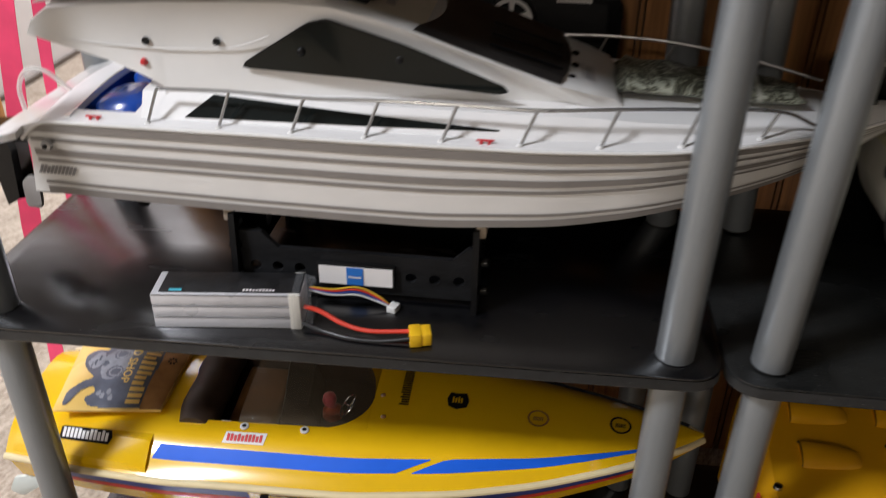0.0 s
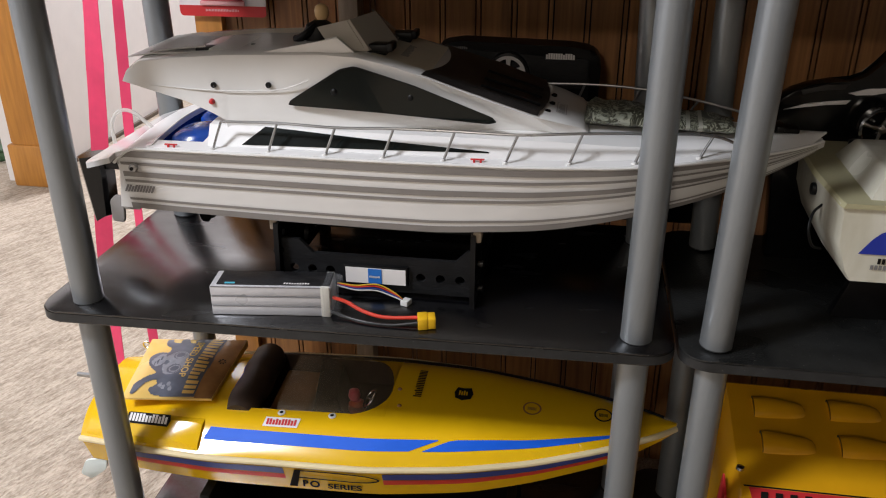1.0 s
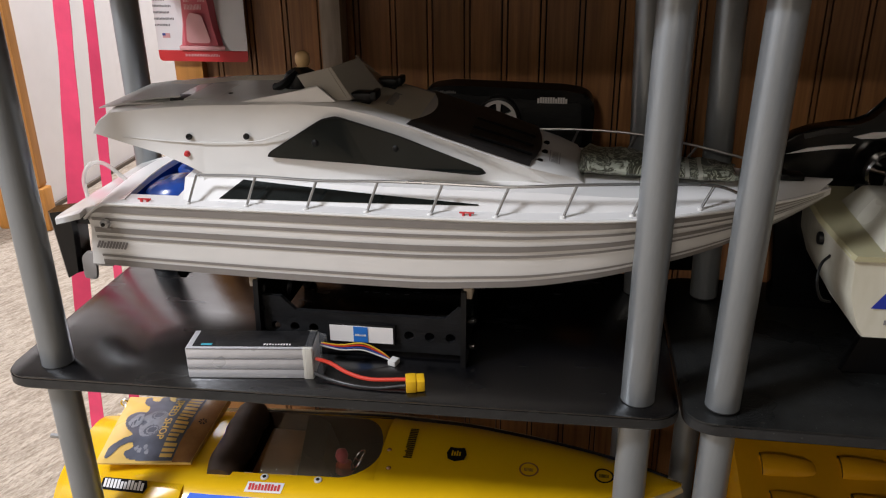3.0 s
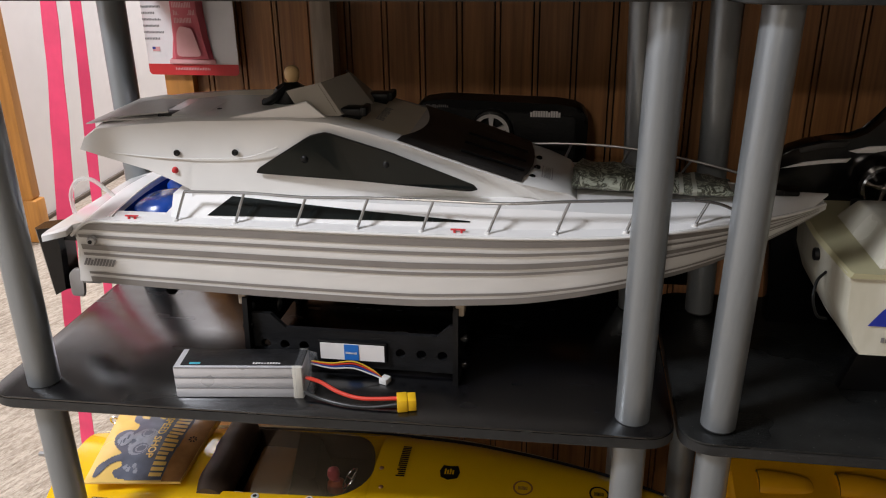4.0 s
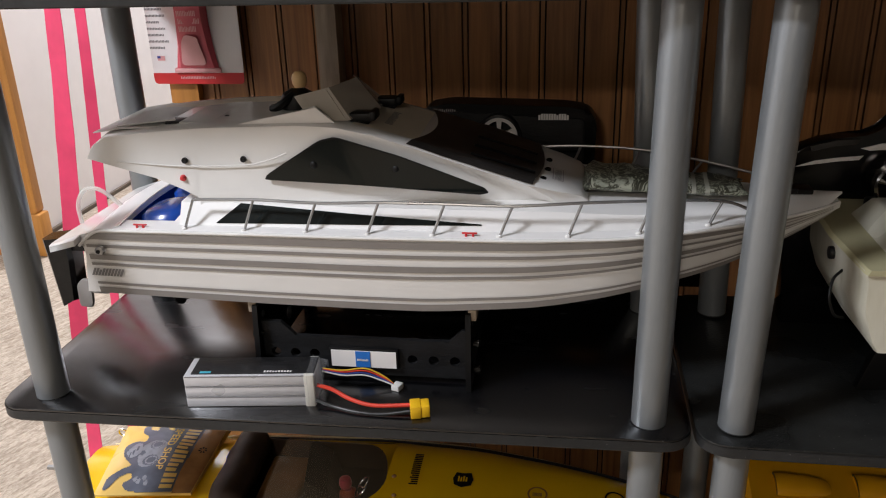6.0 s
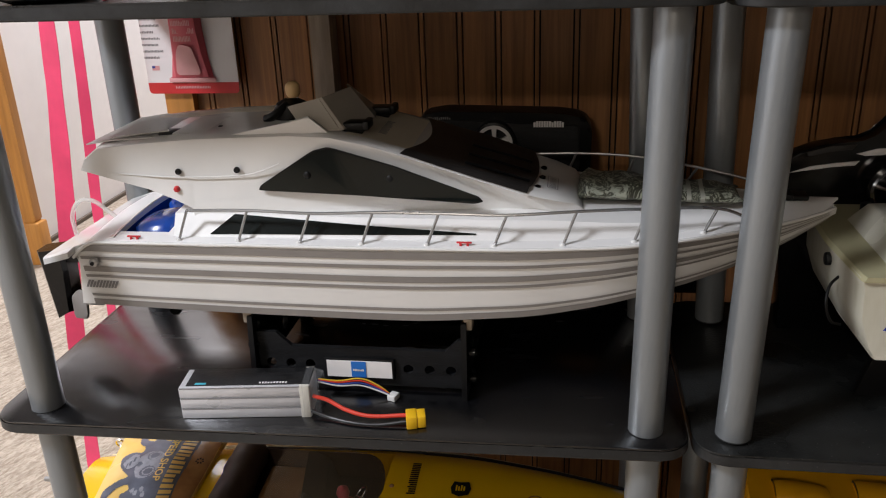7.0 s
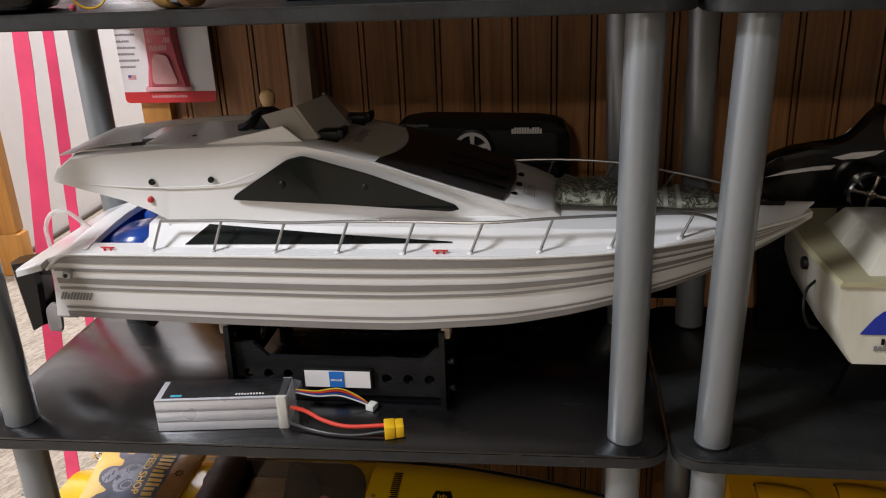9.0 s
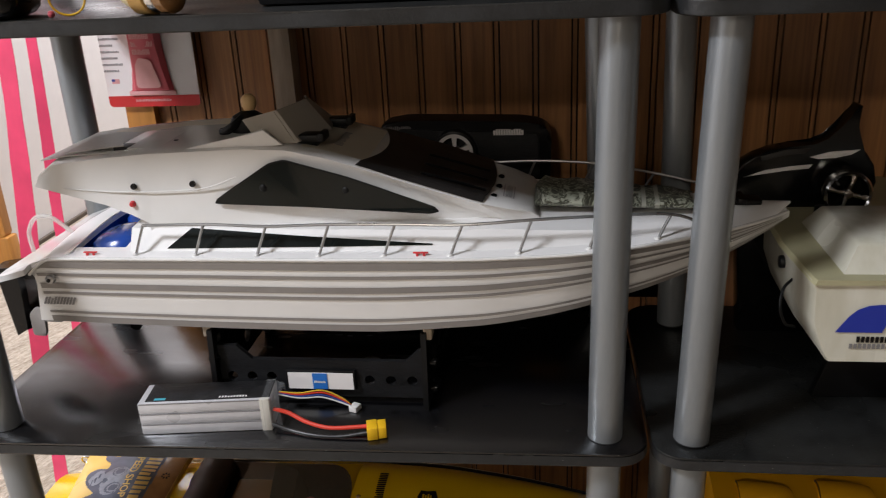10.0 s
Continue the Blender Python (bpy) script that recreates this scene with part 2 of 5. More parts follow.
def mesh_of(name, bm, material, smooth=35):
    me = bpy.data.meshes.new(name)
    bmesh.ops.recalc_face_normals(bm, faces=bm.faces[:])
    if smooth:
        for f in bm.faces:
            f.smooth = True
        for e in bm.edges:
            if len(e.link_faces) != 2 or e.calc_face_angle(0) > radians(smooth):
                e.smooth = False
    bm.to_mesh(me)
    bm.free()
    me.materials.append(material)
    return me


def part(name, bm, material, parent, label="", smooth=35):
    ob = new(name, mesh_of(name, bm, material, smooth))
    ob.parent = parent
    return tagged(ob, label) if label else ob


def setting(name, bm, material, label, category="structure", smooth=35):
    return tagged(new(name, mesh_of(name, bm, material, smooth)), label, category, kind="structure")


def box(x0, x1, y0, y1, z0, z1, bevel=0.0, bm=None, segs=2):
    bm = bm or bmesh.new()
    vs = [bm.verts.new((x, y, z)) for x in (x0, x1) for y in (y0, y1) for z in (z0, z1)]
    fs = [bm.faces.new([vs[i] for i in q]) for q in ((0, 1, 3, 2), (4, 6, 7, 5), (0, 4, 5, 1), (2, 3, 7, 6), (0, 2, 6, 4), (1, 5, 7, 3))]
    if bevel:
        es = {e for f in fs for e in f.edges}
        bmesh.ops.bevel(bm, geom=list(es), offset=bevel, segments=segs, affect="EDGES", profile=0.5)
    return bm


def ring_loft(sections, closed=True, caps=True, bm=None):
    """Skin over a row of sections, each a list of points."""
    bm = bm or bmesh.new()
    rows = [[bm.verts.new(p) for p in s] for s in sections]
    n = len(rows[0])
    for a, b in zip(rows, rows[1:]):
        for i in range(n if closed else n - 1):
            j = (i + 1) % n
            bm.faces.new((a[i], a[j], b[j], b[i]))
    if caps and closed:
        bm.faces.new(rows[0][::-1])
        bm.faces.new(rows[-1])
    return bm


def sweep(points, r, n=10, bm=None, caps=True):
    """A round rod along a line of points; r is a radius or one for each point."""
    pts = [Vector(p) for p in points]
    rs = r if isinstance(r, (list, tuple)) else [r] * len(pts)
    secs, up = [], None
    for i, p in enumerate(pts):
        d = (pts[min(i + 1, len(pts) - 1)] - pts[max(i - 1, 0)]).normalized()
        if up is None:
            up = d.orthogonal().normalized()
        up = (up - d * up.dot(d)).normalized()
        side = d.cross(up)
        secs.append([p + rs[i] * (math.cos(2 * math.pi * k / n) * up + math.sin(2 * math.pi * k / n) * side) for k in range(n)])
    return ring_loft(secs, True, caps, bm)


def smooth_line(points, steps=6):
    """A Catmull-Rom line through the points."""
    p = [Vector(q) for q in points]
    p = [2 * p[0] - p[1]] + p + [2 * p[-1] - p[-2]]
    out = []
    for i in range(1, len(p) - 2):
        for k in range(steps):
            t = k / steps
            a, b, c, d = p[i - 1:i + 3]
            out.append(0.5 * (2 * b + (c - a) * t + (2 * a - 5 * b + 4 * c - d) * t * t + (3 * b - a - 3 * c + d) * t ** 3))
    return out + [p[-2]]


def lathe(profile, n=24, axis="z", at=(0, 0, 0), bm=None, caps=True):
    """Turns a profile of (radius, height) round an axis."""
    ax = {"x": lambda r, h, c, s: (h, r * c, r * s), "y": lambda r, h, c, s: (r * c, h, r * s), "z": lambda r, h, c, s: (r * c, r * s, h)}[axis]
    o = Vector(at)
    secs = [[o + Vector(ax(r, h, math.cos(2 * math.pi * k / n), math.sin(2 * math.pi * k / n))) for k in range(n)] for r, h in profile]
    return ring_loft(secs, True, caps, bm)


def plate(outline, y0, y1, bevel=0.0, bm=None, to=None, segs=2):
    """An outline of (x, z) made thick from y0 to y1; to() may turn (x, y, z) into another place."""
    bm = bm or bmesh.new()
    to = to or (lambda x, y, z: (x, y, z))
    a = [bm.verts.new(to(x, y0, z)) for x, z in outline]
    b = [bm.verts.new(to(x, y1, z)) for x, z in outline]
    n = len(a)
    fa, fb = bm.faces.new(a), bm.faces.new(b[::-1])
    sides = [bm.faces.new((a[i], b[i], b[(i + 1) % n], a[(i + 1) % n])) for i in range(n)]
    if bevel:
        es = list({e for f in (fa, fb) for e in f.edges})
        bmesh.ops.bevel(bm, geom=es, offset=bevel, segments=segs, affect="EDGES", profile=0.5)
    return bm


def rounded(x0, x1, z0, z1, r, n=5, corners=(1, 1, 1, 1)):
    """A rectangle's outline with rounded corners, anticlockwise from the lower left."""
    out = []
    for (cx, cz, a0), on in zip(((x0 + r, z0 + r, 180), (x1 - r, z0 + r, 270), (x1 - r, z1 - r, 0), (x0 + r, z1 - r, 90)), corners):
        if on:
            out += [(cx + r * math.cos(radians(a0 + 90 * k / n)), cz + r * math.sin(radians(a0 + 90 * k / n))) for k in range(n + 1)]
        else:
            out.append((cx + r * (1.0 if a0 in (270, 0) else -1.0), cz + r * (1.0 if a0 in (0, 90) else -1.0)))
    return out


def interp(x, table):
    return float(np.interp(x, [a for a, _ in table], [b for _, b in table]))


def smoothed(x, table):
    """Like interp, but eased over the neighbours."""
    k = min(1.0, max(0.0, (table[-1][0] - x) / 0.03))
    return sum(interp(x + d * k, table) for d in (-0.018, -0.009, 0, 0.009, 0.018)) / 5


def band(f, xs, v0, v1, off, bm=None):
    """A thin raised band on a surface f(x, v) -> (point, normal)."""
    bm = bm or bmesh.new()
    lo, hi = [], []
    for x in xs:
        a0 = v0(x) if callable(v0) else v0
        a1 = v1(x) if callable(v1) else v1
        col = []
        for k in range(3):
            p, nrm = f(x, a0 + (a1 - a0) * k / 2)
            col.append((p + nrm * off, p - nrm * off * 0.5))
        lo.append(col)
    rows = [[bm.verts.new(c[0]) for c in col] for col in lo]
    for a, b in zip(rows, rows[1:]):
        for i in range(2):
            bm.faces.new((a[i], a[i + 1], b[i + 1], b[i]))
    return bm


def letters(text, size, to, bm=None, bold=0.0):
    """Words set in the built-in font as flat mesh; to(x, y) gives the place on the surface."""
    cu = bpy.data.curves.new("words", "FONT")
    cu.body, cu.size, cu.offset = text, size, bold
    ob = bpy.data.objects.new("words", cu)
    scene.collection.objects.link(ob)
    bpy.context.view_layer.update()
    me = bpy.data.meshes.new_from_object(ob.evaluated_get(bpy.context.evaluated_depsgraph_get()))
    bm = bm or bmesh.new()
    vs = [bm.verts.new(to(v.co.x, v.co.y)) for v in me.vertices]
    for p in me.polygons:
        try:
            bm.faces.new([vs[i] for i in p.vertices])
        except ValueError:
            pass
    bpy.data.objects.remove(ob)
    bpy.data.curves.remove(cu)
    bpy.data.meshes.remove(me)
    return bm


def word_bars(width, height, count, to, bm=None, seed=1, gap=0.28):
    """Plain upright bars in place of a brand's or an unreadable word."""
    bm = bm or bmesh.new()
    rnd = random.Random(seed)
    count = count * 2
    w = width / count
    for i in range(count):
        x0, x1 = i * w, i * w + w * (0.92 - gap)
        h = height * rnd.choice((1, 1, 1, 0.8))
        bm.faces.new([bm.verts.new(to(a, b)) for a, b in ((x0, 0), (x1, 0), (x1, h), (x0, h))])
    return bm


def flat(points, to, bm=None):
    bm = bm or bmesh.new()
    bm.faces.new([bm.verts.new(to(*p)) for p in points])
    return bm


# ---- the room ----
floor = setting("floor", box(-2.4, 3.0, -5.0, 3.6, FLOOR_Z - 0.1, FLOOR_Z), M["carpet"], "beige looped carpet with diagonal flecks", "floor")
# Ceiling, south and east walls are out of view; their dark colour limits bounce.
ceiling = setting("ceiling", box(-2.4, 3.0, -5.0, 3.6, CEIL_Z, CEIL_Z + 0.1), M["ceil"], "plain unseen ceiling, greyed to cut bounced light", "ceiling")
setting("wall_south", box(-2.4, 3.0, -5.1, -5.0, FLOOR_Z, CEIL_Z), M["room"], "plain unseen wall behind the viewer, dark to cut bounced light", "wall")
setting("wall_east", box(3.0, 3.1, -5.0, 3.6, FLOOR_Z, CEIL_Z), M["room"], "plain unseen side wall, dark to cut bounced light", "wall")
# Coloured white and set near so the shelf board mirrors a bright wall.
setting("wall_west", box(-2.5, -2.4, -5.0, 3.6, FLOOR_Z, CEIL_Z), M["wall"], "white wall of the room beyond, set close to brighten reflections", "wall")
setting("wall_north", box(-2.4, 3.0, 3.6, 3.7, FLOOR_Z, CEIL_Z), M["wall"], "white wall closing the room beyond", "wall")
setting("wall_white", box(-1.09, -0.998, 1.311, 3.6, FLOOR_Z, CEIL_Z), M["wall"], "white painted wall running back from the door casing", "wall")
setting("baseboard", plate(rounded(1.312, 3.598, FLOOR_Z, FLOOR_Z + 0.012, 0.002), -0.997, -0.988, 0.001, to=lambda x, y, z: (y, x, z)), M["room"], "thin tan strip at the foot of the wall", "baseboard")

WALL_Y = 0.37
wall_panel = setting("wall_panelled", box(0.022, 1.9, WALL_Y + 0.008, WALL_Y + 0.1, FLOOR_Z, CEIL_Z), M["panel_back"], "walnut-brown beaded wood panelling with paired dark grooves", "wall")
setting("trim", plate(rounded(-0.014, 0.022, FLOOR_Z, CEIL_Z, 0.004), WALL_Y - 0.012, WALL_Y + 0.1, 0.003), M["pine"], "golden pine corner strip", "trim")
setting("trim", plate(rounded(0.184, 0.208, FLOOR_Z, CEIL_Z, 0.003), WALL_Y - 0.031, WALL_Y - 0.001, 0.002), M["stud"], "weathered grey-brown vertical batten on the panelling", "trim")

# door casing with plinth in front of the white wall
casing = setting("door_1", plate(rounded(-1.035, -0.905, FLOOR_Z + 0.12, CEIL_Z, 0.006), 1.28, 1.31, 0.004), M["pine"], "golden pine door casing with a plinth block", "door casing")
part("plinth", box(-1.047, -0.895, 1.272, 1.316, FLOOR_Z, FLOOR_Z + 0.12, 0.006), M["pine"], casing)


# ---- shelving ----
R = 0.0147
SHELF_T = 0.0118
DEPTH0, DEPTH1 = -0.0245, 0.268
SKEW = 0.020  # the units stand a little askew to the wall


def shelf_board(name, x0, x1, z, label, material, back=DEPTH1):
    """One board with rounded corners; z is its upper face at x = 0."""
    bm = bmesh.new()
    plate(rounded(x0, x1, DEPTH0, back, 0.026, 8), z - SHELF_T, z, 0.0012, bm, to=lambda x, y, w: (x, w + SKEW * min(x, 0.62), y))
    ob = tagged(new(name, mesh_of(name, bm, material, 30)), label, "shelf", "shelving boards")
    line = rounded(x0, x1, DEPTH0, back, 0.026, 8)
    strip = bmesh.new()
    c = ((x0 + x1) / 2, (DEPTH0 + back) / 2)
    rows = []
    for x, w in line:
        ox, oy = x + (0.0006 if x > c[0] else -0.0006), w + (0.0006 if w > c[1] else -0.0006)
        rows.append([strip.verts.new((ox, oy + SKEW * min(x, 0.62), h)) for h in (z - SHELF_T + 0.0012, z - 0.0018)])
    for a, b in zip(rows, rows[1:] + rows[:1]):
        strip.faces.new((a[0], a[1], b[1], b[0]))
    part("edge_band", strip, M["edge"], ob, "dark grey edge band")
    return ob


UPPER_Z = 0.3525 + SHELF_T
LOWER_Z = -0.366
TOP_Z = UPPER_Z + 0.34 + SHELF_T
left_boards = [
    shelf_board("shelf_board", -0.041, 0.585, 0.0, "glossy black laminate shelf board with rounded corners", M["shelf"]),
    # Upper boards reach back further, unseen, to stop light leaking down the panelling.
    shelf_board("shelf_board", -0.041, 0.585, UPPER_Z, "black laminate upper shelf board seen from below", M["shelf_worn"], 0.333),
    shelf_board("shelf_board", -0.041, 0.585, LOWER_Z, "glossy black lowest shelf board near the carpet", M["shelf"]),
    # Unseen top board, added so lamp light stays off the panelling below.
    shelf_board("shelf_board", -0.041, 0.585, TOP_Z, "unseen black top board added to keep light off the panelling", M["shelf_worn"]),
]
right_boards = [
    shelf_board("shelf_board", 0.5895, 1.215, -0.002, "scuffed black shelf board of the neighbouring unit", M["shelf_worn"]),
    # Deepened at the back for the same light leak.
    shelf_board("shelf_board", 0.5895, 1.215, UPPER_Z - 0.002, "black upper shelf board of the neighbouring unit", M["shelf_worn"], 0.333),
    shelf_board("shelf_board", 0.5895, 1.215, LOWER_Z, "black lowest shelf board of the neighbouring unit", M["shelf_worn"]),
    # Added out of view here too, to block the lamp.
    shelf_board("shelf_board", 0.5895, 1.215, TOP_Z, "unseen black top board added over the neighbouring unit to block light", M["shelf_worn"]),
]


def tube(x, y, z0, z1, label, lean=0.0):
    h = z1 - z0
    prof = [(R * 0.985, 0), (R, 0.001), (R, h - 0.001), (R * 0.985, h)]
    t = thing("shelf_tube", label, "shelf post", pose(x, y, z0, 0, lean, 0), "shelving tubes")
    part("tube_wall", lathe(prof, 32), M["tube"], t)
    part("collar", lathe([(R - 0.0006, 0.0002), (R + 0.0003, 0.0004), (R + 0.0003, 0.001), (R - 0.0006, 0.0012)], 32), M["collar"], t)
    return t


TUBES = [(0.001, 0.005, 0), (0.0, 0.235, 0), (0.55, 0.015, 0.3), (0.562, 0.235, -2.0), (0.622, 0.0145, 1.1), (0.634, 0.235, -1.2), (1.18, 0.0145, 0), (1.18, 0.235, 0)]
for x, y, lean in TUBES:
    what = "grey plastic shelf tube standing between black boards"
    tube(x, y, 0.0, UPPER_Z - SHELF_T, what, lean)
    tube(x, y, LOWER_Z, -SHELF_T, what)
    tube(x, y, UPPER_Z, UPPER_Z + 0.34, what)
    tube(x, y, FLOOR_Z, LOWER_Z - SHELF_T, "short grey foot tube under the lowest board")

# panelling boards between paired grooves
GROOVE = 0.0445
x = 0.5312 - 12 * GROOVE
while x < 1.8:
    for a, b in ((x + 0.0042, x + GROOVE - 0.0042), (x - 0.0022, x + 0.0022)):
        a = max(a, 0.0225)
        if b - a > 0.002:
            bm = plate(rounded(a, b, FLOOR_Z, CEIL_Z, min(0.0008, (b - a) * 0.3), 1), WALL_Y, WALL_Y + 0.0078)
            part("panel_board" if b - a > 0.01 else "panel_bead", bm, M["panel"], wall_panel)
    x += GROOVE


# ---- motor yacht model ----
YC = 0.135
HB = [(0.0, 0.086), (0.1, 0.092), (0.3, 0.101), (0.44, 0.103), (0.52, 0.095), (0.58, 0.079), (0.63, 0.059), (0.67, 0.038), (0.70, 0.017), (0.716, 0.0015)]
ZG = [(0.0, 0.149), (0.2, 0.153), (0.4, 0.1555), (0.53, 0.157), (0.6, 0.1595), (0.716, 0.1625)]
ZC = [(0.0, 0.082), (0.2, 0.0805), (0.36, 0.0815), (0.46, 0.0895), (0.53, 0.1012), (0.6, 0.1157), (0.66, 0.134), (0.716, 0.157)]
CB = [(0.0, 0.87), (0.35, 0.88), (0.5, 0.85), (0.62, 0.76), (0.716, 0.6)]
ZK = [(0.0, 0.060), (0.4, 0.058), (0.52, 0.070), (0.6, 0.096), (0.66, 0.122), (0.716, 0.156)]


def gunwale(x):
    """The sheer line, which sweeps down to the platform at the quarter."""
    return min(smoothed(x, ZG), interp(x, [(0.0, 0.112), (0.02, 0.1255), (0.03, 0.134), (0.04, 0.143), (0.046, 0.147), (0.054, 0.150), (0.07, 0.2)]))


def hull_side(x, v, sign=-1):
    """Point and outward normal on the topsides; v runs 0 at the gunwale to 1 at the chine."""
    def at(x, v):
        hb, cb = smoothed(x, HB), smoothed(x, HB) * interp(x, CB)
        w = v + 0.1 * v * (1 - v)
        return Vector((x, sign * (hb + (cb - hb) * w), min(gunwale(x), smoothed(x, ZG) + (smoothed(x, ZC) - smoothed(x, ZG)) * v)))
    p = at(x, v)
    n = (at(x + 0.004, v) - at(x - 0.004, v)).cross(at(x, v + 0.02) - at(x, v - 0.02)).normalized()
    return p, n if n.y * sign > 0 else -n


def near_side(x, v):
    return hull_side(x, v, -1)


def far_side(x, v):
    return hull_side(x, v, 1)


def deck_z(x, y):
    hb = max(0.004, smoothed(x, HB))
    return gunwale(x) + 0.009 * (1 - (y / hb) ** 2)


def xs_between(a, b, n):
    return [a + (b - a) * i / (n - 1) for i in range(n)]


def house_outline():
    return [(0.150, 0.158), (0.146, 0.178), (0.132, 0.188), (0.107, 0.198), (0.075, 0.206), (0.042, 0.2145), (0.047, 0.224), (0.060, 0.2335), (0.10, 0.2385), (0.15, 0.2425),
            (0.193, 0.244), (0.24, 0.2455), (0.276, 0.244), (0.31, 0.2375), (0.346, 0.2275), (0.39, 0.2135), (0.44, 0.1965), (0.468, 0.189), (0.487, 0.183), (0.494, 0.174), (0.495, 0.158)]


def house_y(x, z):
    """Half-width of the deckhouse at a height."""
    front = interp(x, [(0.0, 0.066), (0.1, 0.070), (0.4, 0.070), (0.46, 0.064), (0.485, 0.052), (0.496, 0.045)])
    return front + 0.002 * max(0.0, min(1.0, (0.21 - z) / 0.05)) - 0.006 * max(0.0, (z - 0.22) / 0.025)


def house_top(x):
    return interp(x, [(0.047, 0.224), (0.060, 0.2335), (0.10, 0.2385), (0.193, 0.244), (0.24, 0.2455), (0.276, 0.244), (0.31, 0.2375), (0.346, 0.2275), (0.39, 0.2135), (0.44, 0.1965), (0.468, 0.189), (0.487, 0.183)])


def house_side(x, z, off=0.0):
    return Vector((x, -house_y(x, z) - off, z))


yacht = thing("model_yacht", "large white model motor yacht with grey hull stripes", "model boat", pose(0, YC, 0))

hull = bmesh.new()
secs = []
for x in xs_between(0.028, 0.048, 6) + xs_between(0.054, 0.716, 96):
    half = []
    for v in xs_between(0.0, 1.0, 15):
        half.append(near_side(x, v)[0])
    ch = half[-1]
    keel = Vector((x, 0, min(interp(x, ZK), ch.z)))
    mid = ch.lerp(keel, 0.5)
    sec = half + [mid, keel] + [Vector((p.x, -p.y, p.z)) for p in [mid] + half[::-1]]
    if x < 0.03:
        sec = [Vector((x - 0.006 + 0.016 * (p.z - 0.08) / 0.07, p.y, p.z)) for p in sec]
    secs.append(sec)
ring_loft(secs, closed=False, caps=False, bm=hull)
hull.faces.new([hull.verts.new(p) for p in secs[0]])
part("hull", hull, M["gel"], yacht)

deck = bmesh.new()
well = (0.07, 0.12)
for x0, x1 in zip(*(lambda a: (a, a[1:]))(xs_between(0.028, 0.054, 6) + xs_between(0.07, 0.12, 5) + xs_between(0.14, 0.716, 34))):
    us = [-1, -0.93, -0.86, -0.78, -0.5, -0.25, 0, 0.25, 0.5, 0.78, 0.86, 0.93, 1]
    for u0, u1 in zip(us, us[1:]):
        if well[0] <= x0 and x1 <= well[1] + 1e-6 and abs(u0 + u1) / 2 < 0.78:
            continue
        q = []
        for x, u in ((x0, u0), (x1, u0), (x1, u1), (x0, u1)):
            y = u * smoothed(x, HB)
            q.append(deck.verts.new((x, y, deck_z(x, y))))
        deck.faces.new(q)
bmesh.ops.remove_doubles(deck, verts=deck.verts[:], dist=1e-5)
part("deck", deck, M["gel_matt"], yacht)

# rub strake along the gunwale
for f, nm in ((near_side, "rub_strake"), (far_side, "rub_strake")):
    part(nm, sweep([f(x, 0.0)[0] for x in xs_between(0.03, 0.06, 8) + xs_between(0.07, 0.714, 40)], 0.0016, 8), M["gel"], yacht)

# painted stripes of different widths
for f in (near_side, far_side):
    for v0, v1 in ((0.035, 0.135), (0.215, 0.262), (0.37, 0.455), (0.505, 0.548), (0.815, 0.855), (0.90, 0.995)):
        part("hull_stripe", band(f, xs_between(0.036, 0.708, 97), v0, v1, 0.0009), M["stripe"], yacht, "grey painted hull stripe")


def on_side(x, v, off=0.0008):
    p, n = near_side(x, v)
    return p + n * off


part("name_lettering", word_bars(0.032, 0.12, 5, lambda a, b: on_side(0.032 + a + 0.04 * b, 0.715 - b), seed=7, gap=0.12), M["ink_grey"], yacht, "dark grey name lettering shown as bars")
part("through_hull_fitting", lathe([(0.0002, 0.0), (0.0025, 0.0004), (0.004, 0.001), (0.0045, 0.003), (0.0045, 0.005)], 16, "y", (0.052, -0.0945, 0.131)), M["steel"], yacht, "round steel outlet fitting")
part("fitting_bore", lathe([(0.0018, 0.0), (0.0018, 0.002)], 12, "y", (0.052, -0.0955, 0.131)), M["black"], yacht)

# swim platform, transom rail, cockpit
plat = bmesh.new()
secs = []
PLAT = [(-0.003, 0.1325), (0.02, 0.1385), (0.045, 0.1455), (0.071, 0.1515)]
for y in [-0.0945, -0.092, -0.087, -0.0835, -0.0825] + xs_between(-0.075, 0.075, 19) + [0.0825, 0.0835, 0.087, 0.092, 0.0945]:
    e = 0.007 * (abs(y) / 0.0945) ** 12
    lift = 0.0075 * (1 - (y / 0.0945) ** 2)
    reach = 0.030 if abs(y) > 0.083 else 0.071  # the outer corners end where the quarter curves up
    top = [(x, interp(x, PLAT) + k * lift) for x, k in ((-0.003 + e, 0), (reach * 0.35, 0.3), (reach * 0.65, 0.7), (reach, 1.0))]
    secs.append([(x, y, z) for x, z in top] + [(x, y, z - 0.0055) for x, z in top[::-1]])
ring_loft(secs, bm=plat)
part("swim_platform", plat, M["gel"], yacht, smooth=25)
part("transom_rail", sweep(smooth_line([(0.003, -0.036, 0.136), (0.003, -0.036, 0.156), (0.012, -0.035, 0.170), (0.027, -0.033, 0.170), (0.046, -0.03, 0.152)], 8), 0.0021, 10), M["tubing"], yacht, "clear bent plastic rail")
tub = bmesh.new()
w = 0.07
box(0.065, 0.125, -w, w, 0.134, 0.1345, 0, tub)
for a, b, c, d in ((0.065, 0.0665, -w, w), (0.1235, 0.125, -w, w), (0.065, 0.125, -w, -w + 0.0015), (0.065, 0.125, w - 0.0015, w)):
    box(a, b, c, d, 0.1345, 0.1515, 0, tub)
part("cockpit_well", tub, M["blue"], yacht, "blue cockpit lining")
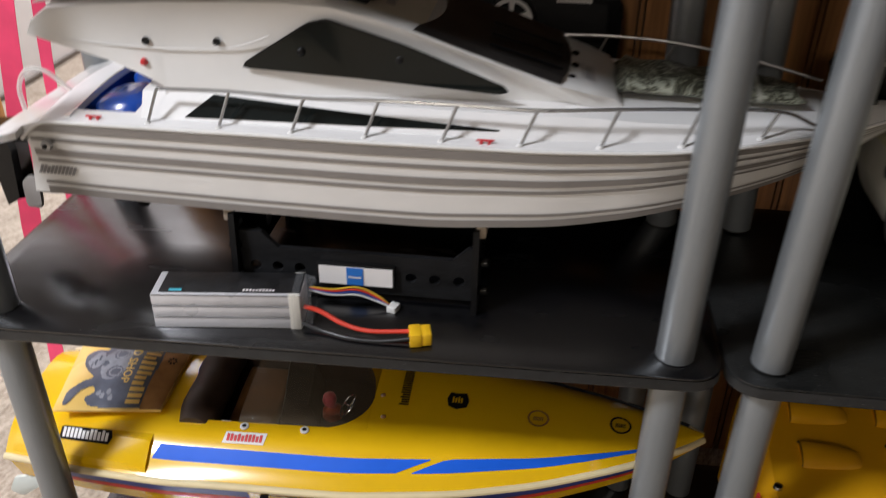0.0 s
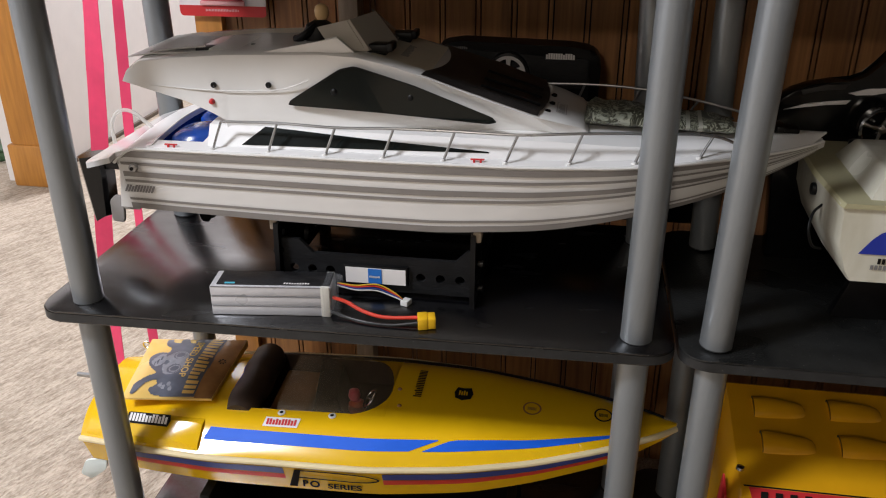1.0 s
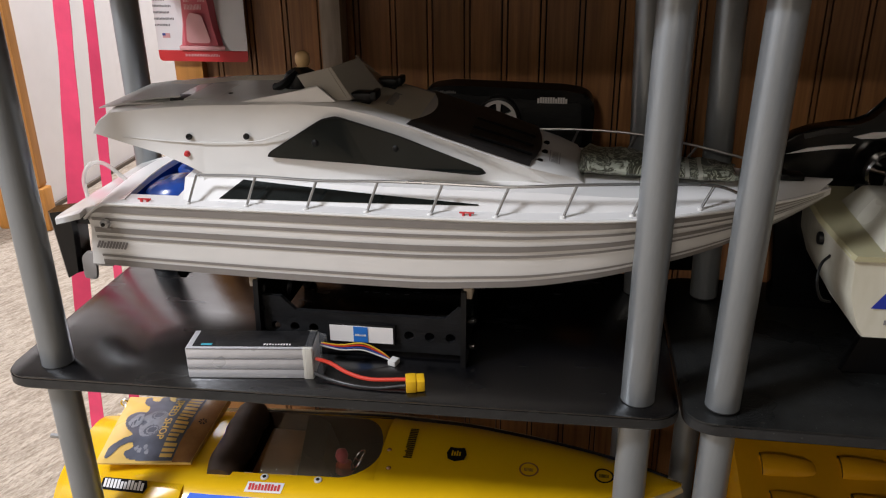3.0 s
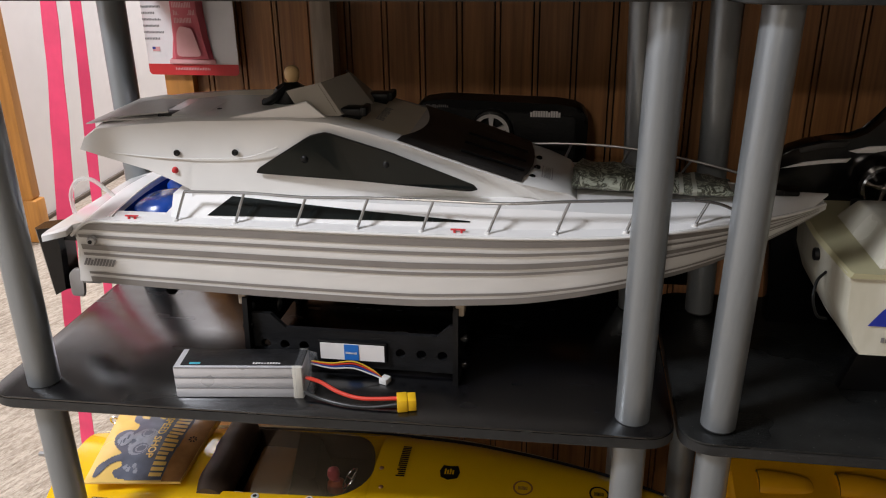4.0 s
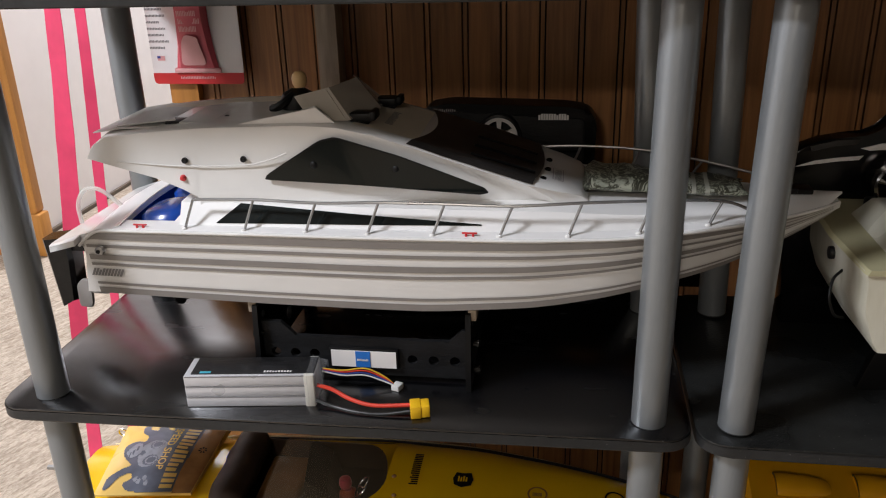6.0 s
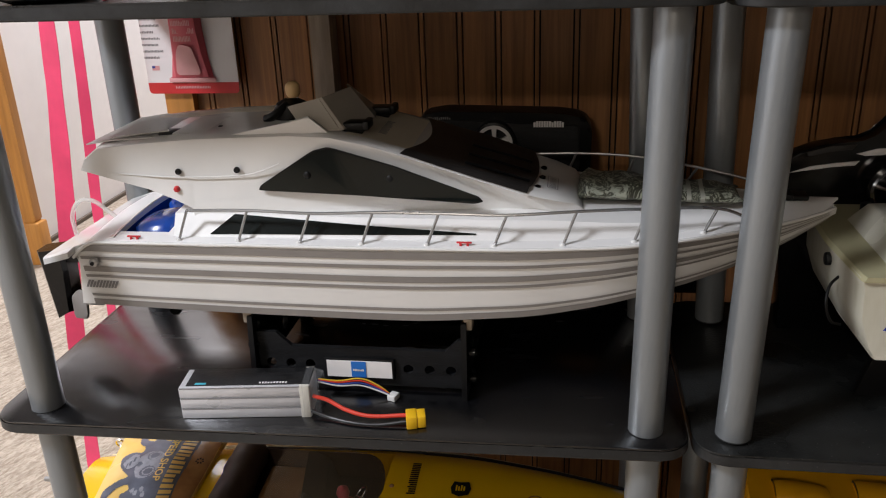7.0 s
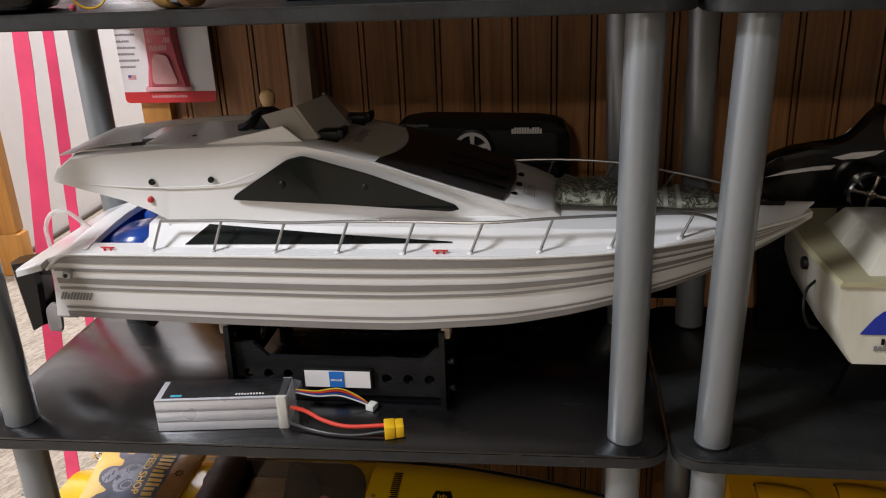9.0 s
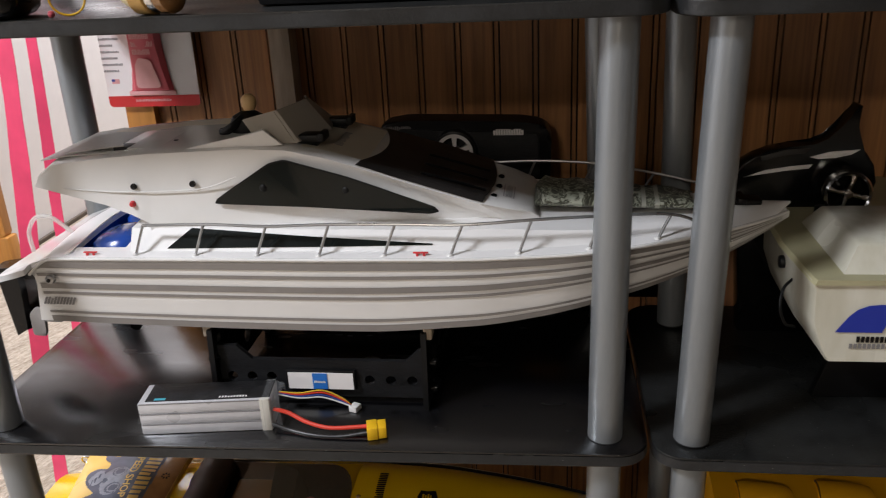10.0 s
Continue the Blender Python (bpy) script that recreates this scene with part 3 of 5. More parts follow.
for y0, y1 in ((-0.066, -0.004), (0.004, 0.066)):
    seat = bmesh.new()
    secs = []
    for k, y in enumerate(xs_between(y0, y1, 11)):
        w = max(0.02, 1 - (2 * (y - y0) / (y1 - y0) - 1) ** 4) ** 0.5
        secs.append([(0.098 + (0.0225 + 0.003 * math.sin(a)) * w * math.cos(a), y, 0.1365 + 0.0135 * w + (0.0105 + 0.003 * math.cos(a)) * w * math.sin(a)) for a in [2 * math.pi * j / 16 for j in range(16)]])
    ring_loft(secs, bm=seat)
    part("cockpit_seat", seat, M["blue"], yacht, "moulded blue cockpit seat", smooth=60)

# deckhouse
house = bmesh.new()
out = house_outline()
cols = []
for x, z in out:
    hy = house_y(x, z)
    row = []
    for u in (-1, -0.96, -0.85, -0.5, 0, 0.5, 0.85, 0.96, 1):
        drop = 0.003 * max(0.0, (abs(u) - 0.85) / 0.15) ** 2 if z > 0.18 else 0
        row.append(house.verts.new((x, u * hy, z - drop)))
    cols.append(row)
for a, b in zip(cols, cols[1:]):
    for i in range(8):
        house.faces.new((a[i], a[i + 1], b[i + 1], b[i]))
for row_i in (0, 8):
    f = house.faces.new([c[row_i] for c in cols])
    bmesh.ops.triangulate(house, faces=[f])
part("deckhouse", house, M["gel"], yacht)


def on_house(points, off, bm=None):
    """A flat patch a hair proud of the deckhouse side."""
    bm = bm or bmesh.new()
    n = len(points)
    a = [bm.verts.new(house_side(x, z, off)) for x, z in points]
    b = [bm.verts.new(house_side(x, z, -0.001)) for x, z in points]
    f = bm.faces.new(a)
    for i in range(n):
        bm.faces.new((a[i], b[i], b[(i + 1) % n], a[(i + 1) % n]))
    bmesh.ops.triangulate(bm, faces=[f])
    return bm


def smooth_poly(points, cut=0.18):
    """Rounds the corners of an outline."""
    res = []
    n = len(points)
    for i in range(n):
        p, a, b = Vector(points[i]), Vector(points[i - 1]), Vector(points[(i + 1) % n])
        da, db = (a - p), (b - p)
        la, lb = min(cut * da.length, 0.006), min(cut * db.length, 0.006)
        s, e = p + da.normalized() * la, p + db.normalized() * lb
        for t in (0, 0.33, 0.67, 1):
            res.append(tuple((1 - t) ** 2 * s + 2 * t * (1 - t) * p + t * t * e))
    return res


window = smooth_poly([(0.212, 0.196), (0.2145, 0.2005), (0.262, 0.2295), (0.276, 0.2325), (0.33, 0.2185), (0.403, 0.1925), (0.407, 0.188), (0.400, 0.1865), (0.30, 0.1925)])
part("side_window", on_house(window, 0.0008), M["smoke"], yacht, "smoked black side window")
c = (0.3, 0.208)
part("window_seal", on_house([(c[0] + (x - c[0]) * 1.02, c[1] + (z - c[1]) * 1.05) for x, z in window], 0.0004), M["black"], yacht)
for x, z in ((0.256, 0.2095), (0.329, 0.207)):
    part("window_stud", lathe([(0.0004, -0.0012), (0.002, -0.001), (0.0034, 0.0), (0.0038, 0.001)], 12, "y", (x, -house_y(x, z) - 0.0006, z)), M["black"], yacht)
for x, z in ((0.137, 0.2115), (0.192, 0.2135)):
    part("screw", lathe([(0.0004, -0.0004), (0.0014, -0.001), (0.0027, -0.0007), (0.0029, 0.001)], 14, "y", (x, -house_y(x, z), z)), M["black"], yacht, "black recessed side screw")
part("port_light", lathe([(0.0004, -0.003), (0.002, -0.0024), (0.003, 0.0), (0.003, 0.002)], 12, "y", (0.1335, -house_y(0.1335, 0.1955), 0.1955)), M["red"], yacht, "small red side light")
# moulded ridge along the side
part("side_ridge", sweep(smooth_line([house_side(0.07, 0.2095), house_side(0.13, 0.2065), house_side(0.19, 0.2082), house_side(0.212, 0.212), house_side(0.232, 0.2195)], 6), 0.0006, 8), M["gel"], yacht)


# raised inner deck between the side decks and the house
inner = bmesh.new()
secs = []
for x in xs_between(0.128, 0.69, 36):
    hb = smoothed(x, HB)
    w0, w1 = hb * 0.87, max(0.004, hb * 0.80 - 0.005)
    up = 0.021 * interp(x, [(0.128, 1), (0.46, 0.8), (0.60, 0.35), (0.69, 0.02)])
    zb = deck_z(x, w0) - 0.002
    secs.append([(x, -w0, zb), (x, -w1, zb + up), (x, -w1 * 0.6, zb + up + 0.002), (x, 0, zb + up + 0.003), (x, w1 * 0.6, zb + up + 0.002), (x, w1, zb + up), (x, w0, zb)])
ring_loft(secs, closed=True, bm=inner)
part("raised_deck", inner, M["gel_matt"], yacht)


def inner_side(x, v):
    hb = smoothed(x, HB)
    w0, w1 = hb * 0.87, max(0.004, hb * 0.80 - 0.005)
    up = 0.021 * interp(x, [(0.128, 1), (0.46, 0.8), (0.60, 0.35), (0.69, 0.02)])
    a, b = Vector((x, -w0, deck_z(x, w0) - 0.002)), Vector((x, -w1, deck_z(x, w0) - 0.002 + up))
    n = (b - a).cross(Vector((1, 0, 0))).normalized()
    return a.lerp(b, v), n if n.z > 0 else -n


part("hull_window", band(inner_side, [0.164, 0.172, 0.180, 0.186, 0.20] + xs_between(0.22, 0.404, 12), lambda x: interp(x, [(0.164, 0.20), (0.404, 0.36)]), lambda x: interp(x, [(0.164, 0.22), (0.186, 1.0), (0.404, 0.42)]), 0.0007), M["smoke"], yacht, "long tapering black side light")

# flybridge: coamings, cover panels, windscreen
fly = bmesh.new()
plate([(0.176, 0.2405), (0.20, 0.2455), (0.235, 0.2525), (0.258, 0.2585), (0.275, 0.2445)], -0.060, -0.0565, 0.001, fly)
part("coaming", fly, M["gel_matt"], yacht)
fly = bmesh.new()
ring_loft([[(x, y0, z0), (x, y1, z1), (x, y1 + 0.003, z1), (x, y1 + 0.003, z0 - 0.002), (x, y0, z0 - 0.002)] for x, y0, z0, y1, z1 in
           ((0.075, 0.020, 0.2355, 0.032, 0.2378), (0.10, 0.012, 0.2375, 0.036, 0.2405), (0.15, 0.010, 0.2395, 0.040, 0.2440), (0.20, 0.014, 0.2415, 0.042, 0.2465), (0.24, 0.022, 0.2435, 0.044, 0.2498), (0.262, 0.03, 0.2440, 0.046, 0.2535), (0.285, 0.034, 0.2415, 0.042, 0.2425))], bm=fly)
part("coaming", fly, M["gel_beige"], yacht, "beige inner coaming of the flybridge")
fl = bmesh.new()
ring_loft([[(0.066, -0.050, 0.2362), (0.074, 0.004, 0.2402), (0.074, 0.004, 0.2412), (0.066, -0.050, 0.2372)], [(0.098, -0.050, 0.2405), (0.083, 0.006, 0.2418), (0.083, 0.006, 0.2428), (0.098, -0.050, 0.2415)], [(0.124, -0.050, 0.2430), (0.092, 0.006, 0.2422), (0.0925, 0.006, 0.2432), (0.1245, -0.050, 0.2440)]], bm=fl)
part("cover_panel", fl, M["cover_grey"], yacht, "grey hinged rear cover panel")
fl = bmesh.new()
ring_loft([[(0.044, -0.054, 0.2315), (0.044, 0.052, 0.2315), (0.044, 0.052, 0.2325), (0.044, -0.054, 0.2325)], [(0.072, -0.057, 0.2362), (0.074, 0.050, 0.2362), (0.074, 0.050, 0.2372), (0.072, -0.057, 0.2372)], [(0.11, -0.057, 0.2385), (0.11, 0.03, 0.2385), (0.11, 0.03, 0.2395), (0.11, -0.057, 0.2395)]], bm=fl)
part("rear_tray", fl, M["cover_grey"], yacht, "thin grey tray edge under the flap")
part("cover_panel", box(0.128, 0.20, -0.054, 0.014, 0.2375, 0.2428, 0.002), M["cover_grey"], yacht, "grey flat cover panel")
part("gasket", box(0.114, 0.130, -0.0515, -0.034, 0.2390, 0.2424, 0.001), M["black"], yacht)
for x, y, z in ((0.099, -0.035, 0.2411), (0.165, -0.03, 0.2428)):
    part("screw", lathe([(0.0022, 0), (0.0022, 0.0008), (0.0005, 0.0012)], 10, "z", (x, y, z)), M["black"], yacht)
ws = bmesh.new()
ring_loft([[(0.252, -0.056, 0.2455), (0.236, -0.046, 0.264), (0.2385, -0.046, 0.265), (0.2555, -0.056, 0.2465)],
           [(0.284, -0.053, 0.2445), (0.264, -0.043, 0.2705), (0.2665, -0.042, 0.2715), (0.2875, -0.052, 0.2455)],
           [(0.300, 0.0, 0.243), (0.279, 0.0, 0.2715), (0.2815, 0.0, 0.2725), (0.3035, 0.0, 0.244)],
           [(0.290, 0.051, 0.2425), (0.266, 0.043, 0.2665), (0.2685, 0.042, 0.2675), (0.2935, 0.050, 0.2435)]], bm=ws)
part("windscreen", ws, M["screen_grey"], yacht, "grey tinted wraparound windscreen", smooth=20)

# deck lamps
for (x, y) in ((0.293, -0.040), (0.302, 0.030)):
    lamp = bmesh.new()
    box(x - 0.009, x + 0.012, y - 0.0085, y + 0.0085, house_top(x) + 0.0015, house_top(x) + 0.0095, 0.002, lamp)
    box(x + 0.010, x + 0.0155, y - 0.010, y + 0.010, house_top(x) + 0.003, house_top(x) + 0.011, 0.0015, lamp)
    box(x - 0.011, x + 0.008, y - 0.005, y + 0.005, house_top(x) - 0.002, house_top(x) + 0.004, 0.001, lamp)
    part("deck_lamp", lamp, M["black"], yacht, "black square deck lamp")


def on_roof(x, y, off=0.0006):
    return Vector((x, y, house_top(x) + off))


nm = bmesh.new()
word_bars(0.046, 0.007, 7, lambda a, b: on_roof(0.312 + b, -0.030 + a, 0.0005), nm, 3)
part("roof_lettering", nm, M["ink_grey"], yacht, "worn grey lettering shown as bars")
roof = bmesh.new()
for a, b in zip(xs_between(0.288, 0.345, 8), xs_between(0.288, 0.345, 8)[1:]):
    q = [roof.verts.new(on_roof(x, y, 0.0003)) for x, y in ((a, -0.053), (b, -0.053), (b, 0.053), (a, 0.053))]
    roof.faces.new(q)
bmesh.ops.remove_doubles(roof, verts=roof.verts[:], dist=1e-5)
part("roof_panel", roof, M["gel_beige"], yacht, "yellowed beige roof panel")
cl = bmesh.new()
rows = []
for i, x in enumerate(xs_between(0.338, 0.446, 15)):
    row = []
    for u in xs_between(-1, 1, 19):
        hy = house_y(x, house_top(x)) * 0.985
        xx = x + (0.016 * (1 - u * u) if i < 8 else 0.016 * (1 - u * u) * (14 - i) / 7) + (0.008 * (1 - u * u) if i == 14 else 0)
        rib = 0.0011 * max(0, math.cos(u * 14.0)) * (1 if i > 6 else 0)
        dz = -0.003 * max(0.0, (abs(u) - 0.85) / 0.15) ** 2
        row.append(cl.verts.new((xx, u * hy, house_top(xx) + 0.0016 + rib + dz)))
    rows.append(row)
for a, b in zip(rows, rows[1:]):
    for i in range(18):
        cl.faces.new((a[i], a[i + 1], b[i + 1], b[i]))
part("windscreen_cover", cl, M["cloth"], yacht, "charcoal fabric cover over the front windows")
for y in (-0.048, -0.02, 0.01):
    part("wiper", sweep([(0.392, y - 0.004, house_top(0.392) + 0.004), (0.43, y + 0.002, house_top(0.43) + 0.004), (0.447, y + 0.005, house_top(0.447) + 0.003)], 0.0013, 6), M["black"], yacht)
    part("snap_stud", lathe([(0.003, 0), (0.003, 0.002), (0.001, 0.003)], 10, "z", (0.452 + 0.006 * (1 - (y / 0.06) ** 2), y + 0.004, house_top(0.455) - 0.001)), M["black_gloss"], yacht)
pl = bmesh.new()
word_bars(0.03, 0.0065, 6, lambda a, b: on_roof(0.470 - b * 0.9, -0.040 + a, 0.0012), pl, 5)
part("name_lettering", pl, M["ink_grey"], yacht, "dark lettering in a frame shown as bars")
fr = bmesh.new()
for (a0, a1, b0, b1) in ((-0.002, 0.032, -0.002, -0.0012), (-0.002, 0.032, 0.0078, 0.0086), (-0.002, -0.0012, -0.002, 0.0086), (0.0312, 0.032, -0.002, 0.0086)):
    flat([(a0, b0), (a1, b0), (a1, b1), (a0, b1)], lambda a, b: on_roof(0.470 - b * 0.9, -0.040 + a, 0.0012), fr)
part("lettering_frame", fr, M["ink_grey"], yacht)

# guard rails on both sides
stations = [0.136, 0.193, 0.250, 0.306, 0.363, 0.420, 0.477, 0.535, 0.593]
for sgn in (-1, 1):
    tops = []
    for i, x in enumerate(stations):
        hb = smoothed(x, HB)
        y = sgn * (hb - 0.007)
        zb = deck_z(x, y)
        tx = x + 0.011
        ty = sgn * (max(0.01, smoothed(tx, HB)) - 0.009)
        h = 0.0275 if i < 8 else 0.020
        top = Vector((tx, ty, zb + h + 0.001 * math.sin(i * 2.3)))
        tops.append(top)
        part("stanchion", sweep([(x, y, zb - 0.001), Vector((x, y, zb)).lerp(top, 0.5), top], 0.00125, 8), M["steel"], yacht)
        part("stanchion_foot", lathe([(0.0026, 0), (0.0022, 0.0015), (0.0012, 0.0022)], 10, "z", (x, y, zb - 0.0003)), M["gel"], yacht)
    end = Vector((0.635 if sgn < 0 else 0.66, sgn * (smoothed(0.635 if sgn < 0 else 0.66, HB) - 0.006), deck_z(0.635, 0.03) + (0.0 if sgn < 0 else 0.006)))
    part("guard_rail", sweep(smooth_line(tops + [end], 5), 0.0014, 8), M["steel"], yacht)
for x in (0.092, 0.395):
    y = -(smoothed(x, HB) - 0.007)
    z = deck_z(x, y)
    cle = box(x - 0.0065, x + 0.0065, y - 0.001, y + 0.001, z + 0.002, z + 0.0034, 0.0005)
    for d in (-0.003, 0.003):
        box(x + d - 0.001, x + d + 0.001, y - 0.001, y + 0.001, z - 0.001, z + 0.0022, 0.0003, cle)
    part("cleat", cle, M["red"], yacht, "small red mooring cleat")

# bow fitting
bw = bmesh.new()
box(0.662, 0.690, -0.009, 0.009, deck_z(0.67, 0) + 0.0, deck_z(0.67, 0) + 0.005, 0.0015, bw)
box(0.668, 0.676, -0.012, 0.012, deck_z(0.67, 0) + 0.001, deck_z(0.67, 0) + 0.007, 0.0015, bw)
part("anchor_winch", bw, M["black"], yacht, "black bow winch")

# stern gear
dr = bmesh.new()
ring_loft([[(-0.039 + d, y, 0.121), (-0.010 - d, y, 0.124), (-0.009 - d, y, 0.10), (-0.012 - d, y, 0.056), (-0.032 + d, y, 0.049)] for y, d in ((-0.047, 0.004), (-0.043, 0.0), (-0.026, 0.0), (-0.022, 0.004))], bm=dr)
part("outdrive", dr, M["black_gloss"], yacht, "black outdrive block below the platform")
part("trim_tab", plate(smooth_poly([(0.003, 0.0595), (0.0165, 0.0585), (0.0195, 0.088), (0.010, 0.089), (0.004, 0.083)]), -0.066, -0.062, 0.0008), M["stripe"], yacht, "grey trim tab")
part("propeller_shaft", sweep([(0.03, -0.03, 0.062), (0.13, -0.03, 0.064)], 0.002, 8), M["steel"], yacht)
pr = bmesh.new()
for k in range(3):
    a = radians(120 * k + 75)
    c0 = Vector((0.095, -0.03, 0.063))
    d = Vector((0, math.cos(a), math.sin(a)))
    s = Vector((0.004, -math.sin(a) * 0.005, math.cos(a) * 0.005))
    ring_loft([[c0 + d * r - s * w, c0 + d * r + s * w, c0 + d * r + s * w + Vector((0.0012, 0, 0)), c0 + d * r - s * w + Vector((0.0012, 0, 0))] for r, w in ((0.002, 0.5), (0.008, 1.0), (0.014, 0.9), (0.0175, 0.3))], bm=pr)
part("propeller", pr, M["black"], yacht, "black three-bladed propeller")
part("rudder_bracket", lathe([(0.006, 0.0), (0.007, 0.002), (0.004, 0.004)], 14, "z", (0.088, -0.055, 0.074)), M["steel"], yacht)

part("drive_arm", box(-0.016, 0.035, -0.042, -0.028, 0.108, 0.1235, 0.002), M["black"], yacht)
part("tab_arm", box(0.008, 0.036, -0.0655, -0.0625, 0.074, 0.080, 0.0008), M["steel"], yacht)

# doll at the helm
doll = bmesh.new()
DZ = 0.2445
lathe([(0.012, -0.004), (0.0165, 0.0), (0.0165, 0.007), (0.0135, 0.0135), (0.004, 0.0185)], 16, "z", (0.2145, 0, DZ), doll)
sweep(smooth_line([(0.214, -0.009, DZ + 0.014), (0.207, -0.016, DZ + 0.008), (0.199, -0.016, DZ + 0.003), (0.194, -0.014, DZ + 0.0015)], 5), 0.004, 8, doll)
sweep(smooth_line([(0.217, 0.009, DZ + 0.014), (0.224, 0.013, DZ + 0.009), (0.235, 0.010, DZ + 0.006)], 5), 0.0034, 8, doll)
sweep([(0.217, 0, DZ + 0.016), (0.2175, 0, DZ + 0.0195)], 0.003, 10, doll)
lathe([(0.0005, 0), (0.005, 0.0006), (0.0068, 0.004), (0.0072, 0.009), (0.0062, 0.0125), (0.0036, 0.0148), (0.0004, 0.0155)], 16, "z", (0.2178, 0, DZ + 0.0185), doll)
me = mesh_of("doll", doll, M["black"])
me.materials.append(M["skin"])
for p in me.polygons:
    if p.center.z > DZ + 0.0182:
        p.material_index = 1
doll_ob = tagged(new("doll", me), "small plain toy figure in black seated on the yacht", "doll")
doll_ob.matrix_basis = pose(0.009, YC, 0)

# printed roll lying on the foredeck
roll = bmesh.new()
secs = []
for i, x in enumerate(xs_between(0.0, 0.135, 14)):
    sec = []
    for k in range(20):
        a = 2 * math.pi * k / 20
        hh = 0.0085 * (1 - 0.35 * (i / 13) ** 2) + 0.0012 * math.sin(i * 1.7 + k)
        sec.append((x + 0.004 * math.sin(k * 0.9), 0.036 * (1 - 0.4 * i / 13) * math.cos(a), max(0.0, hh + hh * math.sin(a))))
    secs.append(sec)
ring_loft(secs, bm=roll)
rt = thing("folded_cloth", "folded cloth with a green banknote-like print on the foredeck", "cloth", pose(0.4935, YC - 0.002, 0.1745, 0, 2.0, -2))
part("cloth_body", roll, M["camo"], rt)

# ---- cradle ----
cradle = thing("boat_cradle", "black textured plastic cradle with round holes under the yacht", "boat stand", pose(0, 0, 0))


def holed_panel(outline, holes, y0, y1, to=None):
    """A thick panel with round holes cut through it, filled as triangles."""
    to = to or (lambda x, y, z: (x, y, z))
    bm = bmesh.new()
    loops = [outline] + [[(cx + r * math.cos(2 * math.pi * k / 16), cz + r * math.sin(2 * math.pi * k / 16)) for k in range(16)] for cx, cz, r in holes]
    rings = []
    for y in (y0, y1):
        es = []
        here = []
        for lp in loops:
            vs = [bm.verts.new(to(x, y, z)) for x, z in lp]
            es += [bm.edges.new((vs[i], vs[(i + 1) % len(vs)])) for i in range(len(vs))]
            here.append(vs)
        bmesh.ops.triangle_fill(bm, edges=es, use_beauty=True, use_dissolve=False)
        rings.append(here)
    for a, b in zip(*rings):
        for i in range(len(a)):
            j = (i + 1) % len(a)
            bm.faces.new((a[i], a[j], b[j], b[i]))
    return bm


side = [(0.193, 0.006), (0.388, 0.006), (0.388, 0.056), (0.384, 0.056), (0.372, 0.044), (0.226, 0.044), (0.212, 0.058), (0.193, 0.058)]
holes = [(0.337, 0.024, 0.0048), (0.357, 0.024, 0.0048), (0.377, 0.024, 0.0048), (0.205, 0.026, 0.0048), (0.224, 0.026, 0.0048), (0.243, 0.026, 0.0048)]
for y in (0.058, 0.208):
    part("side_rail", holed_panel(side, holes, y, y + 0.005), M["black_grain"], cradle)
endp = [(0.046, 0.0), (0.075, 0.0), (0.085, 0.012), (0.185, 0.012), (0.195, 0.0), (0.224, 0.0), (0.218, 0.076), (0.20, 0.078), (0.135, 0.058), (0.07, 0.078), (0.052, 0.076)]
eholes = [(0.062, 0.020, 0.005), (0.064, 0.042, 0.005), (0.066, 0.062, 0.004), (0.208, 0.020, 0.005), (0.206, 0.042, 0.005), (0.1, 0.03, 0.008), (0.135, 0.03, 0.008), (0.17, 0.03, 0.008)]
for x in (0.188, 0.388):
    part("end_plate", holed_panel(endp, eholes, x, x + 0.005, to=lambda a, b, c: (b, a, c)), M["black"], cradle)
for x in (0.185, 0.392):
    for z in (0.018, 0.045):
        part("pin", lathe([(0.0035, -0.004), (0.0045, 0.0), (0.0045, 0.004), (0.002, 0.006)], 12, "x", (x + 0.004, 0.058, z)), M["black_gloss"], cradle)
    part("pad", box(x - 0.002, x + 0.006, 0.055, 0.072, 0.068, 0.079, 0.0015), M["stud"], cradle, "pale foam pad")
tag = part("tag_plate", box(0.2585, 0.3245, 0.0535, 0.0578, 0.0145, 0.0355, 0.0008), M["black"], cradle)
part("tag_face", box(0.2605, 0.3225, 0.0528, 0.0534, 0.0165, 0.0335), M["paper"], tag, "white label with a blue square")
part("tag_square", box(0.284, 0.298, 0.0522, 0.0527, 0.0168, 0.0332), M["sky_tag"], tag)
part("tag_lines", word_bars(0.011, 0.0022, 5, lambda a, b: (0.2855 + a, 0.0519, 0.0235 + b)), M["paper"], tag)

# ---- battery pack ----
BAT = pose(0.140, -0.006, 0.0, 0, 0, 6.9)
INV = BAT.inverted()
battery = thing("battery_pack", "silver foil lithium battery pack with black label and loose leads", "battery", BAT)
for k in range(3):
    part("cell", box(0.0, 0.118, 0.0, 0.034, 0.0004 + k * 0.0106, 0.0108 + k * 0.0106, 0.0011), M["foil"], battery)
    part("cell_fold", box(0.001, 0.117, -0.0003, 0.0002, 0.0098 + k * 0.0106, 0.0108 + k * 0.0106), M["foil_seam"], battery)
part("top_label", box(0.006, 0.1175, 0.0035, 0.0325, 0.0318, 0.0329, 0.0005), M["label_black"], battery, "speckled black label")
part("label_print", box(0.014, 0.024, 0.0042, 0.0072, 0.033, 0.0333), M["cyan"], battery, "small cyan print")
part("label_lettering", word_bars(0.026, 0.003, 5, lambda a, b: (0.072 + a, 0.0045 + b, 0.0332), seed=4), M["paper"], battery, "worn white lettering shown as bars")
part("fibre_tape", box(0.1085, 0.1172, -0.0004, 0.0344, 0.0, 0.0322, 0.0005), M["tape_white"], battery, "pale fibre tape")
wrap = bmesh.new()
